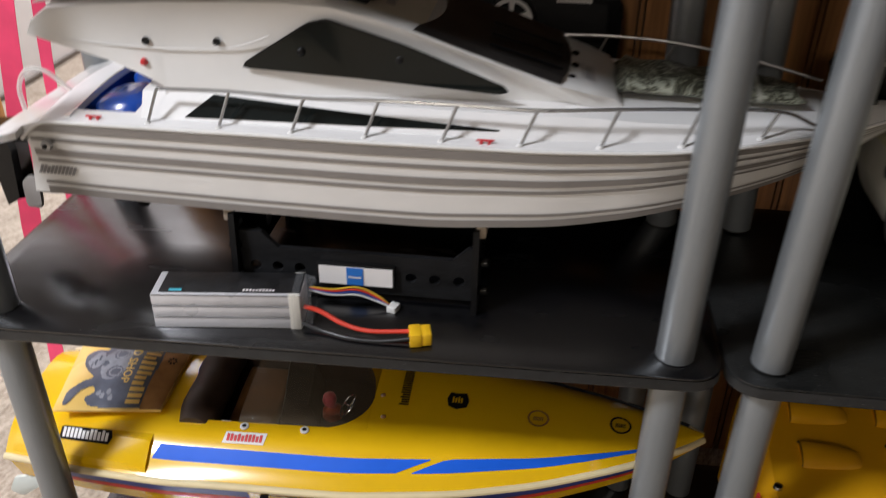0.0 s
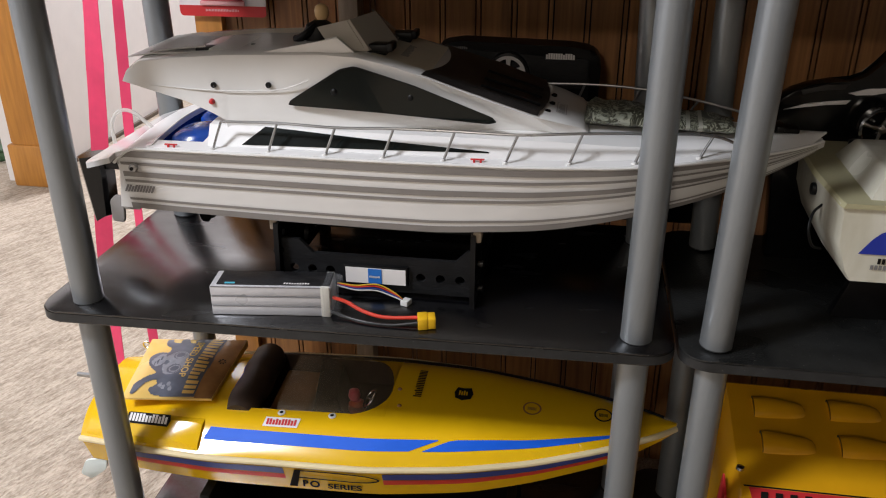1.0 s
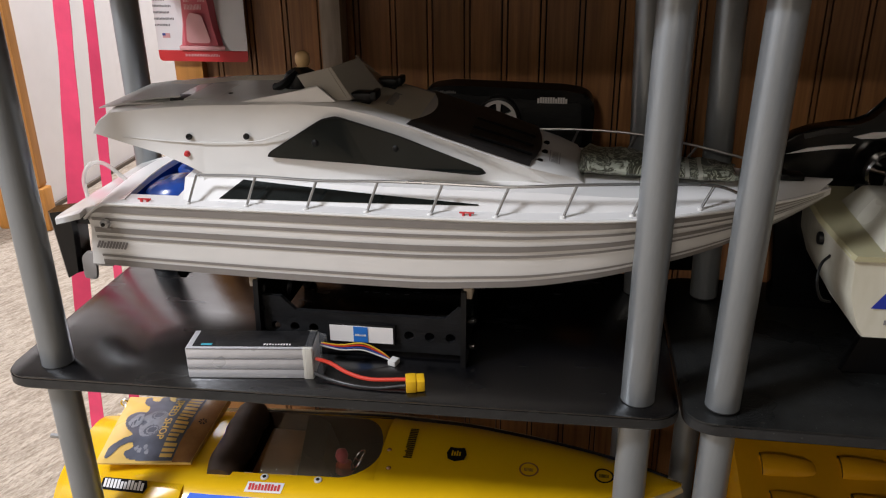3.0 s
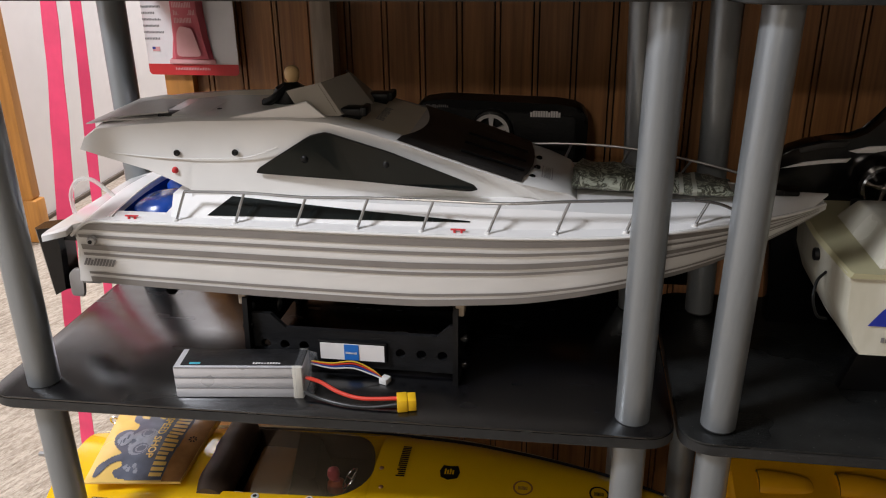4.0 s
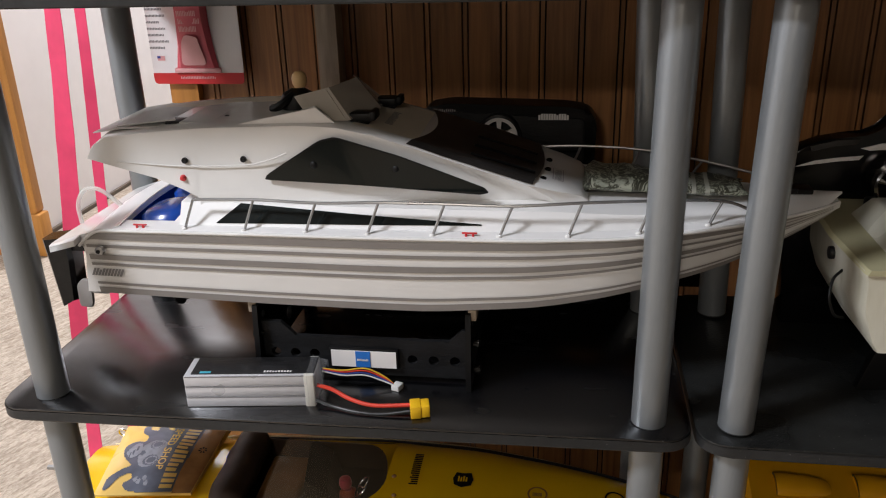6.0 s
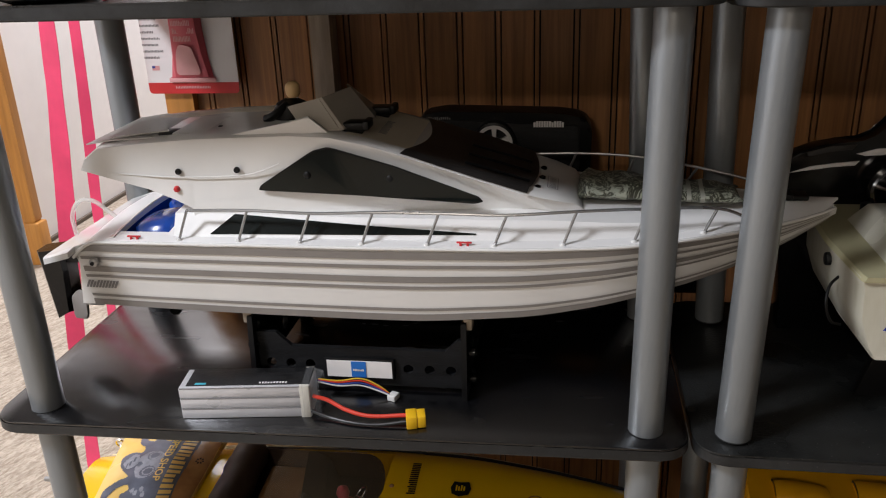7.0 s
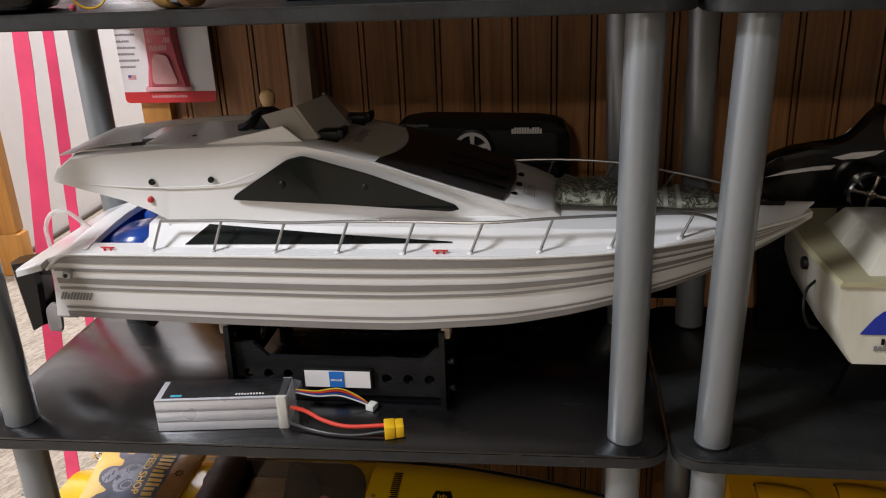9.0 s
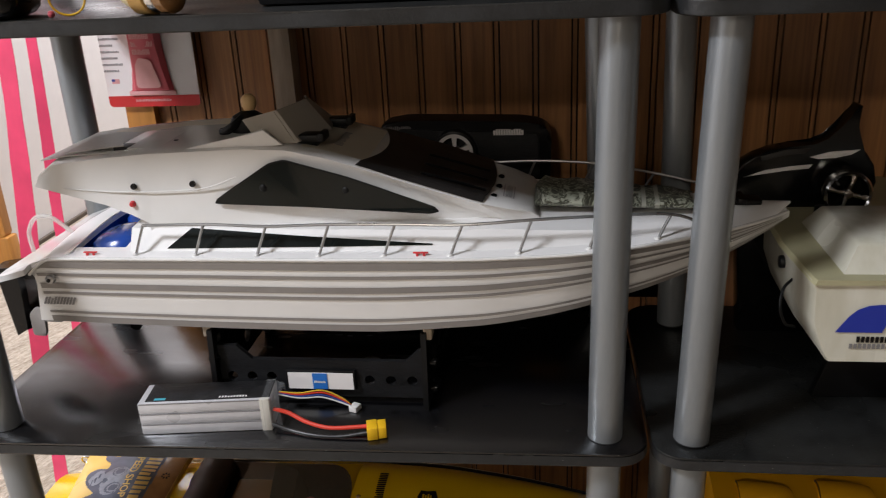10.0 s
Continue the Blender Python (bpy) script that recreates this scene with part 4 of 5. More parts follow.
ring_loft([[(x, 0.017 + (0.0176 - i * 0.0007) * cy, 0.0168 + (0.0172 - i * 0.0006) * cz) for cy, cz in ((-1, -0.93), (-1, 0.9), (-0.9, 1), (0.9, 1), (1, 0.9), (1, -0.93))] for i, x in enumerate((0.111, 0.114, 0.117, 0.120, 0.123, 0.126))], caps=False, bm=wrap)
part("shrink_wrap", wrap, M["shrink"], battery, "clear shrink wrap with ragged end")


def lead(name, pts, r, material, label=""):
    return part(name, sweep(smooth_line([INV @ Vector(p) for p in pts], 8), r, 10), material, battery, label)


lead("power_lead", [(0.258, 0.012, 0.020), (0.272, 0.012, 0.016), (0.290, 0.007, 0.010), (0.312, 0.004, 0.007), (0.345, 0.006, 0.0085)], 0.0019, M["wire_red"], "red silicone power lead")
lead("power_lead", [(0.258, 0.006, 0.008), (0.275, 0.003, 0.004), (0.297, -0.002, 0.003), (0.320, -0.003, 0.003), (0.345, -0.001, 0.0065)], 0.0016, M["wire_black"], "black silicone power lead")
for k, m in enumerate(("wire_yellow", "wire_red", "wire_blue", "wire_white")):
    d = k * 0.0011
    lead("balance_lead", [(0.258, 0.031 - d * 0.6, 0.026 - d * 0.5), (0.276, 0.036 - d, 0.022 - d), (0.295, 0.043 - d, 0.021 - d * 1.6), (0.311, 0.045 - d, 0.013 - d), (0.321, 0.044 - d * 0.6, 0.0055)], 0.00075, M[m])
PLUG = INV @ pose(0.3525, 0.0045, 0.0, 0, 0, 14)
plug = bmesh.new()
box(-0.0085, 0.001, -0.0078, 0.0078, 0.0005, 0.0125, 0.001, plug)
box(0.001, 0.0085, -0.0072, 0.0072, 0.001, 0.012, 0.0008, plug)
plug.transform(PLUG)
pg = part("plug", plug, M["plug"], battery, "yellow nylon power plug")
soc = bmesh.new()
for y in (-0.0036, 0.0036):
    lathe([(0.0022, 0.0), (0.0022, 0.0006)], 12, "x", (0.0084, y, 0.0065), soc)
soc.transform(PLUG)
part("socket_hole", soc, M["black"], pg)
bp_ = bmesh.new()
box(-0.004, 0.004, -0.0048, 0.0048, 0.0005, 0.006, 0.0006, bp_)
bp_.transform(INV @ pose(0.3245, 0.0435, 0.0, 0, 0, -20))
part("balance_plug", bp_, M["wire_white"], battery, "white balance plug")

# ---- transmitters behind the boats ----
tx = thing("radio_transmitter", "black pistol-grip radio transmitter with pale wheel behind the yacht", "transmitter", pose(0, 0, 0))
part("case", plate(smooth_poly([(0.313, 0.135), (0.330, 0.1225), (0.45, 0.1225), (0.485, 0.126), (0.503, 0.135), (0.505, 0.195), (0.497, 0.2085), (0.47, 0.2125), (0.345, 0.2155), (0.318, 0.211), (0.310, 0.19)], 0.3), 0.286, 0.322, 0.005), M["black"], tx)
part("face_panel", plate(smooth_poly([(0.325, 0.15), (0.492, 0.15), (0.492, 0.20), (0.34, 0.207), (0.325, 0.20)], 0.3), 0.2835, 0.2862, 0.001), M["black_grain"], tx)
wc = (0.400, 0.183)
part("wheel_rim", lathe([(0.0165, 0.272), (0.0205, 0.272), (0.0215, 0.275), (0.0205, 0.286), (0.0165, 0.286), (0.0165, 0.272)], 36, "y", (wc[0], 0, wc[1]), caps=False), M["paper"], tx, "pale grey steering wheel rim")
part("wheel_tyre", lathe([(0.0205, 0.271), (0.0232, 0.272), (0.0232, 0.287), (0.0205, 0.288)], 36, "y", (wc[0], 0, wc[1]), caps=False), M["black"], tx, "black foam tyre")
part("wheel_hub", lathe([(0.001, 0.271), (0.005, 0.272), (0.0055, 0.286)], 20, "y", (wc[0], 0, wc[1])), M["ink_grey"], tx)
for k in range(5):
    a = radians(72 * k + 90)
    sp = bmesh.new()
    u, w_ = Vector((math.cos(a), 0, math.sin(a))), Vector((-math.sin(a), 0, math.cos(a)))
    o = Vector((wc[0], 0.274, wc[1]))
    ring_loft([[o + u * r - w_ * h, o + u * r + w_ * h, o + u * r + w_ * h + Vector((0, 0.006, 0)), o + u * r - w_ * h + Vector((0, 0.006, 0))] for r, h in ((0.004, 0.0016), (0.017, 0.0028))], bm=sp)
    part("wheel_spoke", sp, M["paper"], tx)
part("brand_lettering", word_bars(0.033, 0.0068, 6, lambda a, b: (0.442 + a, 0.2832, 0.1985 + b), seed=9, gap=0.06), M["paper"], tx, "white maker's lettering shown as bars")
part("model_lettering", word_bars(0.032, 0.0045, 7, lambda a, b: (0.320 + a, 0.2858, 0.205 + b), seed=11), M["ink_grey"], tx, "small grey lettering shown as bars")
tx2 = thing("radio_transmitter", "glossy black radio transmitter with chrome wheel and tall fin", "transmitter", pose(0, 0, 0))
shell = [(0.70, 0.0), (0.80, 0.0), (0.805, 0.13), (0.817, 0.163), (0.813, 0.180), (0.805, 0.192), (0.7985, 0.198), (0.795, 0.207), (0.794, 0.218), (0.7955, 0.238), (0.7925, 0.2385), (0.787, 0.230), (0.779, 0.216), (0.769, 0.2055), (0.757, 0.200), (0.735, 0.1995), (0.716, 0.1965), (0.700, 0.190), (0.690, 0.183), (0.682, 0.170), (0.690, 0.13)]
part("case", plate(shell, 0.214, 0.236, 0.0022, segs=3), M["black_gloss"], tx2)
part("grip_band", plate([(0.706, 0.191), (0.73, 0.1975), (0.752, 0.1985), (0.748, 0.1935), (0.728, 0.1915), (0.708, 0.186)], 0.2125, 0.216, 0.0008), M["cloth"], tx2)
part("trim_strip", plate([(0.692, 0.170), (0.712, 0.177), (0.735, 0.1805), (0.756, 0.1825), (0.752, 0.1780), (0.732, 0.1765), (0.712, 0.1735)], 0.2125, 0.2155, 0.0006), M["paper"], tx2, "pale curved trim strip")
part("trim_strip", plate([(0.752, 0.1895), (0.770, 0.1945), (0.798, 0.1965), (0.790, 0.1915), (0.775, 0.1885), (0.760, 0.1875)], 0.2125, 0.2155, 0.0006), M["paper"], tx2, "pale curved trim strip")
c2 = (0.784, 0.159)
part("wheel_rim", lathe([(0.0188, 0.19), (0.0205, 0.188), (0.0222, 0.19), (0.0222, 0.2), (0.0188, 0.2), (0.0188, 0.19)], 36, "y", (c2[0], 0, c2[1]), caps=False), M["chrome"], tx2, "chrome wheel rim")
for a in (75, 165, 255, 345):
    u = Vector((math.cos(radians(a)), 0, math.sin(radians(a))))
    o = Vector((c2[0], 0.194, c2[1]))
    part("wheel_spoke", sweep([o + u * 0.003, o + u * 0.011 + Vector((0, -0.002, 0)), o + u * 0.019], [0.0028, 0.002, 0.003], 8), M["chrome"], tx2)
part("wheel_hub", lathe([(0.001, 0.188), (0.004, 0.189), (0.005, 0.2155)], 16, "y", (c2[0], 0, c2[1])), M["chrome"], tx2)

# ---- black block added to darken the space behind the yacht ----
# Made-up block: its black stands in for deep shade under the hull.
low = thing("dark_block", "low matt black block added to darken the space behind the yacht", "case", pose(0, 0, 0))
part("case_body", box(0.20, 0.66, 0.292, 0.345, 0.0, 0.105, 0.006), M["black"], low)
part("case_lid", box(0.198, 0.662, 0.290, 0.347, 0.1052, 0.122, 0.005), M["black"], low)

# ---- hanging blister card ----
card = thing("blister_card", "white blister card with red foot and pink sealant tube", "packaging", pose(0.0, 0.352, 0.0, 0, 0, 0))
part("card", plate(rounded(-0.029, 0.0865, 0.2245, 0.41, 0.006), -0.0005, 0.0005), M["paper"], card)
part("card_foot", plate(rounded(-0.029, 0.0865, 0.2243, 0.2375, 0.005, 4, (1, 1, 0, 0)), -0.0012, -0.0006), M["red"], card, "red printed foot of the card")
tb = bmesh.new()
ring_loft([[(0.030 - w, -0.002, z), (0.030 - w * 0.8, -0.002 - d, z), (0.030, -0.002 - d * 1.25, z), (0.030 + w * 0.8, -0.002 - d, z), (0.030 + w, -0.002, z)] for z, w, d in ((0.2395, 0.029, 0.001), (0.244, 0.0285, 0.001), (0.2445, 0.0265, 0.002), (0.27, 0.0225, 0.007), (0.30, 0.020, 0.011), (0.40, 0.019, 0.013))], bm=tb)
tube_part = part("sealant_tube", tb, M["pink"], card, "pink squeeze tube with crimped end")
for i, (z, n, w_) in enumerate(((0.306, 6, 0.024), (0.297, 7, 0.027), (0.288, 6, 0.022))):
    part("tube_lettering", word_bars(w_, 0.0062, n, lambda a, b: (0.018 + a, -0.0165 if z > 0.3 else -0.0145, z + b), seed=20 + i), M["pink_pale"], tube_part, "pale lettering shown as bars")
# Pale patch: the tube's gloss highlight laid on as colour.
part("tube_panel", flat(smooth_poly([(0.012, 0.2475), (0.044, 0.2475), (0.040, 0.272), (0.0385, 0.282), (0.024, 0.285), (0.018, 0.276)], 0.3), lambda x, z: (x, -0.0063 - (z - 0.2475) * 0.255, z)), M["pink_pale"], tube_part)
part("tube_crimp", box(0.0005, 0.0595, -0.0042, -0.0024, 0.2385, 0.2435, 0.0004), M["pink_pale"], tube_part, "pale crimped end")
part("foot_lettering", word_bars(0.045, 0.003, 11, lambda a, b: (0.006 + a, -0.0016, 0.2305 + b), seed=31), M["pink_pale"], card)
for i in range(9):
    z = 0.2665 + i * 0.0075
    part("card_lettering", word_bars((0.020, 0.026, 0.021, 0.024, 0.017, 0.025, 0.022, 0.026, 0.019)[i], 0.0026, (5, 7, 6, 6, 4, 7, 6, 7, 5)[i], lambda a, b: (-0.029 + a, -0.0008, z + b), seed=40 + i), M["ink_grey"], card, "grey printed line shown as bars")
flag = box(-0.021, -0.0115, -0.0009, -0.0006, 0.2525, 0.258)
part("flag_print", flag, M["pink_pale"], card)
part("flag_corner", box(-0.021, -0.017, -0.0012, -0.0010, 0.2552, 0.258), M["navy"], card)
hook = thing("peg_hook", "thin wire hook holding the card to the panelling", "hook", pose(0, 0, 0))
part("hook_wire", sweep([(0.026, WALL_Y + 0.002, 0.405), (0.026, 0.34, 0.402), (0.026, 0.335, 0.409)], 0.0012, 8), M["steel"], hook)


# ---- red ribbons ----
def ribbon(pts, width, label, seed):
    rnd = random.Random(seed)
    rb = thing("hanging_ribbon", label, "ribbon", pose(0, 0, 0), "red ribbons")
    line = smooth_line(pts, 8)
    secs = []
    for i, p in enumerate(line):
        w_ = width * 0.5 * (1 + 0.05 * rnd.uniform(-1, 1))
        tw = 0.25 * math.sin(i * 0.23 + seed)
        d = Vector((math.cos(tw), math.sin(tw), 0))
        n = Vector((-math.sin(tw), math.cos(tw), 0)) * 0.0004
        secs.append([p - d * w_ - n, p + d * w_ - n, p + d * w_ + n, p - d * w_ + n])
    part("ribbon_strip", ring_loft(secs), M["ribbon"], rb)
    return rb


ribbon([(-0.103, 0.30, 0.72), (-0.108, 0.30, 0.5), (-0.114, 0.30, 0.32), (-0.138, 0.303, 0.12), (-0.164, 0.30, -0.08), (-0.176, 0.304, -0.2), (-0.183, 0.30, -0.32), (-0.188, 0.302, FLOOR_Z + 0.002)], 0.0245, "wide red plastic ribbon hanging down to the carpet", 1)
ribbon([(-0.069, 0.30, 0.72), (-0.073, 0.30, 0.5), (-0.080, 0.30, 0.32), (-0.090, 0.303, 0.2), (-0.097, 0.30, 0.10), (-0.108, 0.303, -0.05), (-0.115, 0.30, -0.2), (-0.118, 0.30, FLOOR_Z + 0.002)], 0.014, "narrow red plastic ribbon hanging down to the carpet", 2)

# ---- yellow speedboat model ----
yb = thing("model_speedboat", "glossy yellow model speedboat with blue side stripe and open cockpit", "model boat", pose(0, 0.11, -0.19, 6.0, 0, 0))
YHB = [(-0.07, 0.074), (0.0, 0.086), (0.1, 0.094), (0.28, 0.095), (0.38, 0.084), (0.46, 0.066), (0.53, 0.043), (0.58, 0.022), (0.605, 0.008), (0.613, 0.002)]
YZG = [(-0.085, -0.014), (0.1, -0.012), (0.3, -0.004), (0.45, 0.008), (0.613, 0.027)]
YCR = [(-0.085, 0.028), (0.05, 0.040), (0.3, 0.043), (0.4, 0.038), (0.5, 0.024), (0.613, 0.003)]
YLIFT = [(-0.085, 0.003), (0.0, 0.009), (0.15, 0.014), (0.3, 0.014), (0.45, 0.008), (0.56, 0.003), (0.613, 0.0)]


def y_deck(x, u, off=0.0):
    hb = smoothed(x, YHB)
    z = smoothed(x, YZG) + smoothed(x, YCR) * (1 - abs(u) ** 3.8) + smoothed(x, YLIFT) * min(1.0, abs(u)) ** 10
    return Vector((x, u * hb, z + off))


def y_deck_n(x, v):
    p = y_deck(x, v)
    n = (y_deck(x + 0.004, v) - y_deck(x - 0.004, v)).cross(y_deck(x, v + 0.02) - y_deck(x, v - 0.02)).normalized()
    return p, n if n.z > 0 else -n


def y_side(x, v):
    """v: 0 at the gunwale, 1 at the chine."""
    hb = smoothed(x, YHB)
    zg = smoothed(x, YZG) + smoothed(x, YLIFT)
    drop = smoothed(x, YLIFT) + interp(x, [(-0.085, 0.036), (0.4, 0.034), (0.55, 0.022), (0.613, 0.004)])
    p = Vector((x, -hb * (1 - 0.13 * v), zg - 0.004 - drop * v))
    n = Vector((0, -1, -0.25)).normalized()
    return p, n


ck = (0.105, 0.292)
dk = bmesh.new()
us = [-1, -0.93, -0.85, -0.75, -0.62, -0.5, -0.42, -0.2, 0, 0.2, 0.42, 0.56, 0.7, 0.85, 1]
xx = xs_between(-0.07, 0.105, 9) + xs_between(0.125, 0.272, 8) + xs_between(0.292, 0.613, 26)
for a, b in zip(xx, xx[1:]):
    for u0, u1 in zip(us, us[1:]):
        if a >= ck[0] - 1e-6 and b <= ck[1] + 1e-6 and -0.42 < (u0 + u1) / 2 < 0.7:
            continue
        dk.faces.new([dk.verts.new(y_deck(x, u)) for x, u in ((a, u0), (b, u0), (b, u1), (a, u1))])
bmesh.ops.remove_doubles(dk, verts=dk.verts[:], dist=1e-5)
part("deck", dk, M["yellow"], yb)
hl = bmesh.new()
secs = []
for x in xx:
    half = [y_side(x, v)[0] for v in (0, 0.05, 0.5, 0.95, 1)]
    keel = Vector((x, 0, half[-1].z - 0.030 * interp(x, [(-0.085, 1), (0.45, 1), (0.613, 0.1)])))
    secs.append(half + [keel] + [Vector((p.x, -p.y, p.z)) for p in half[::-1]])
ring_loft(secs, closed=False, caps=False, bm=hl)
hl.faces.new([hl.verts.new(p) for p in secs[0]])
part("hull", hl, M["yellow"], yb)
for s in (-1, 1):
    part("rub_rail", sweep([Vector((x, s * (smoothed(x, YHB) + 0.0005), smoothed(x, YZG) + smoothed(x, YLIFT) - 0.002)) for x in xx], 0.0036, 10), M["cream"], yb, "cream rub rail")
part("far_edge_trim", sweep([y_deck(x, 0.9, 0.001) for x in xs_between(0.1, 0.6, 26)], 0.0022, 6), M["black"], yb)
tr = bmesh.new()
box(ck[0], ck[1], -0.041, 0.068, -0.012, -0.0115, 0, tr)
for a, b, c_, d in ((ck[0], ck[0] + 0.001, -0.041, 0.068), (ck[1] - 0.001, ck[1], -0.041, 0.068), (ck[0], ck[1], -0.041, -0.040), (ck[0], ck[1], 0.067, 0.068)):
    box(a, b, c_, d, -0.0115, 0.024, 0, tr)
part("cockpit_tub", tr, M["brown_liner"], yb)
for sg in (-1, 1):
    cr = bmesh.new()
    edge = 0.041 if sg < 0 else 0.0665
    arc = [(0.245 + 0.047 * math.sin(t), edge * math.cos(t)) for t in xs_between(0, math.pi / 2, 9)]
    top = [cr.verts.new(Vector((x, sg * y, y_deck(x, y / max(0.02, smoothed(x, YHB))).z + 0.0004))) for x, y in arc]
    rim = [cr.verts.new(Vector((x, sg * (edge + 0.0005), y_deck(x, (edge + 0.0005) / smoothed(x, YHB)).z + 0.0004))) for x, y in arc]
    for i in range(8):
        cr.faces.new((top[i], top[i + 1], rim[i + 1], rim[i]))
    part("cockpit_corner", cr, M["yellow"], yb)
dsh = bmesh.new()
ring_loft([[(0.119 + 0.021 * w * math.cos(a) + 0.001 * math.sin(1.3 * k), y, 0.020 + 0.0185 * w * math.sin(a) + 0.0008 * math.sin(2.1 * k + a)) for a in [2 * math.pi * j / 18 for j in range(18)]] for k, (y, w) in enumerate(zip(xs_between(-0.044, 0.074, 14), [0.75, 0.95] + [1.0] * 10 + [0.95, 0.75]))], bm=dsh)
part("seat_back", dsh, M["brown_liner"], yb, "dark brown padded seat back", smooth=60)
part("seat_cushion", box(0.142, 0.19, -0.036, 0.062, -0.0112, 0.006, 0.005, segs=3), M["tan"], yb, "tan seat cushion")
part("tonneau", ring_loft([[(x0, y, -0.0112), (x1, y, -0.0112), (x1 - 0.008, y, 0.02), (x0 + 0.01, y, 0.028)] for y, x0, x1 in ((-0.004, 0.196, 0.226), (0.0, 0.190, 0.232), (0.06, 0.180, 0.224), (0.064, 0.186, 0.218))]), M["black"], yb, "black cockpit cover")
part("trim_clip", box(0.146, 0.156, -0.0395, -0.037, 0.0245, 0.028, 0.0005), M["paper"], yb, "small white clip on the cockpit edge")
part("cockpit_rod", sweep([(0.11, -0.039, 0.0265), (0.15, -0.0385, 0.0265), (0.172, -0.0445, 0.0285)], 0.0009, 8), M["steel"], yb, "thin rod along the cockpit edge")
can = bmesh.new()
rows = []
for i in range(7):
    x = 0.165 + 0.13 * i / 6
    h = 0.030 * math.sin(math.pi * (0.18 + 0.82 * i / 6)) ** 0.8
    rows.append([can.verts.new((x, 0.013 + 0.056 * math.cos(math.pi * k / 10) * (1 - 0.25 * (i / 6) ** 3), 0.027 + 0.7 * h * math.sin(math.pi * k / 10))) for k in range(11)])
for a, b in zip(rows, rows[1:]):
    for i in range(10):
        can.faces.new((a[i], a[i + 1], b[i + 1], b[i]))
part("canopy", can, M["clear"], yb, "clear curved plastic windscreen")
part("steering_wheel", sweep([(0.264 + 0.008 * math.cos(t), 0.0 + 0.013 * math.sin(t), 0.024 + 0.009 * math.cos(t)) for t in xs_between(0, 2 * math.pi, 24)], 0.0011, 6), M["chrome"], yb, "small chrome steering wheel")
for t in (0.3, 2.4, 4.5):
    part("wheel_spoke", sweep([(0.266, 0.0, 0.023), (0.264 + 0.008 * math.cos(t), 0.013 * math.sin(t), 0.024 + 0.009 * math.cos(t))], 0.0009, 6), M["chrome"], yb)
part("stripe", band(y_deck_n, [0.088, 0.090, 0.092, 0.094] + xs_between(0.1, 0.325, 14) + xs_between(0.33, 0.356, 6), lambda x: interp(x, [(0.088, -0.83), (0.325, -0.83), (0.356, -0.725)]), lambda x: interp(x, [(0.088, -0.825), (0.094, -0.70), (0.356, -0.715)]), 0.0006), M["blue_tape"], yb, "bright blue side stripe")
part("stripe", band(y_deck_n, xs_between(0.340, 0.556, 24), lambda x: interp(x, [(0.340, -0.835), (0.5, -0.83), (0.556, -0.80)]), lambda x: interp(x, [(0.340, -0.83), (0.372, -0.715), (0.556, -0.74)]), 0.0006), M["blue_tape"], yb, "bright blue side stripe")
for v0, v1, m in ((0.12, 0.36, "navy"), (0.38, 0.56, "wire_red")):
    part("hull_band", band(y_side, xs_between(-0.03, 0.185, 10), v0, v1, 0.0007), M[m], yb)
    part("hull_band", band(y_side, xs_between(0.298, 0.56, 14), v0, v1, 0.0007), M[m], yb)
def side_ink(x, v):
    p, n = y_side(x, v)
    return p + Vector((0, -0.0018, -0.0008))


# PRO SERIES: a tall P whose bowl runs over the smaller letters
wd = letters("RO", 0.0185, lambda a, b: side_ink(0.203 + a * 0.78 + b * 0.12, 0.80 - b / 0.048), bold=0.0007)
letters("SERIES", 0.0146, lambda a, b: side_ink(0.2325 + a * 0.98 + b * 0.12, 0.81 - b / 0.048), wd, bold=0.0005)
wd.faces.new([wd.verts.new(side_ink(x, v)) for x, v in ((0.187, 0.83), (0.1965, 0.83), (0.2065, 0.11), (0.199, 0.11))])
bowl = smooth_line([Vector((0.199, 0.13, 0)), Vector((0.24, 0.12, 0)), Vector((0.272, 0.15, 0)), Vector((0.289, 0.25, 0)), Vector((0.293, 0.36, 0)), Vector((0.282, 0.43, 0)), Vector((0.262, 0.45, 0)), Vector((0.201, 0.42, 0))], 5)
edge_a, edge_b = [], []
for k, q in enumerate(bowl):
    d = bowl[min(k + 1, len(bowl) - 1)] - bowl[max(k - 1, 0)]
    d = Vector((d[0], d[1] * 0.048, 0)).normalized() * 0.0011
    edge_a.append(wd.verts.new(side_ink(q[0] - d.y, q[1] + d.x / 0.048)))
    edge_b.append(wd.verts.new(side_ink(q[0] + d.y, q[1] - d.x / 0.048)))
for k in range(len(bowl) - 1):
    wd.faces.new((edge_a[k], edge_a[k + 1], edge_b[k + 1], edge_b[k]))
part("lettering", wd, M["ink"], yb, "black words PRO SERIES")
# raised side fairing aft, ending in a square notch
fa = bmesh.new()
ring_loft([[y_deck(x, -0.96, 0.000), y_deck(x, -0.93, 0.006 * k), y_deck(x, -0.72, 0.006 * k), y_deck(x, -0.62, 0.0)] for x, k in ((-0.062, 0.2), (-0.02, 1), (0.03, 1), (0.078, 1), (0.084, 0.7))], bm=fa)
part("side_fairing", fa, M["yellow"], yb)


def dec(x0, u0, sx=1.0, sy=1.0, off=0.0009):
    """Lettering space on the deck: a runs along the boat, b towards its middle."""
    return lambda a, b: y_deck(x0 + a * sx, u0 + b * sy / 0.095, off)


part("sponsor_plate", flat([(0, 0.001), (0.002, 0), (0.053, 0), (0.056, 0.006), (0.054, 0.0125), (0.002, 0.0125), (0, 0.011)], dec(-0.010, -0.81, off=0.0075)), M["ink"], yb, "black and white sponsor plate")
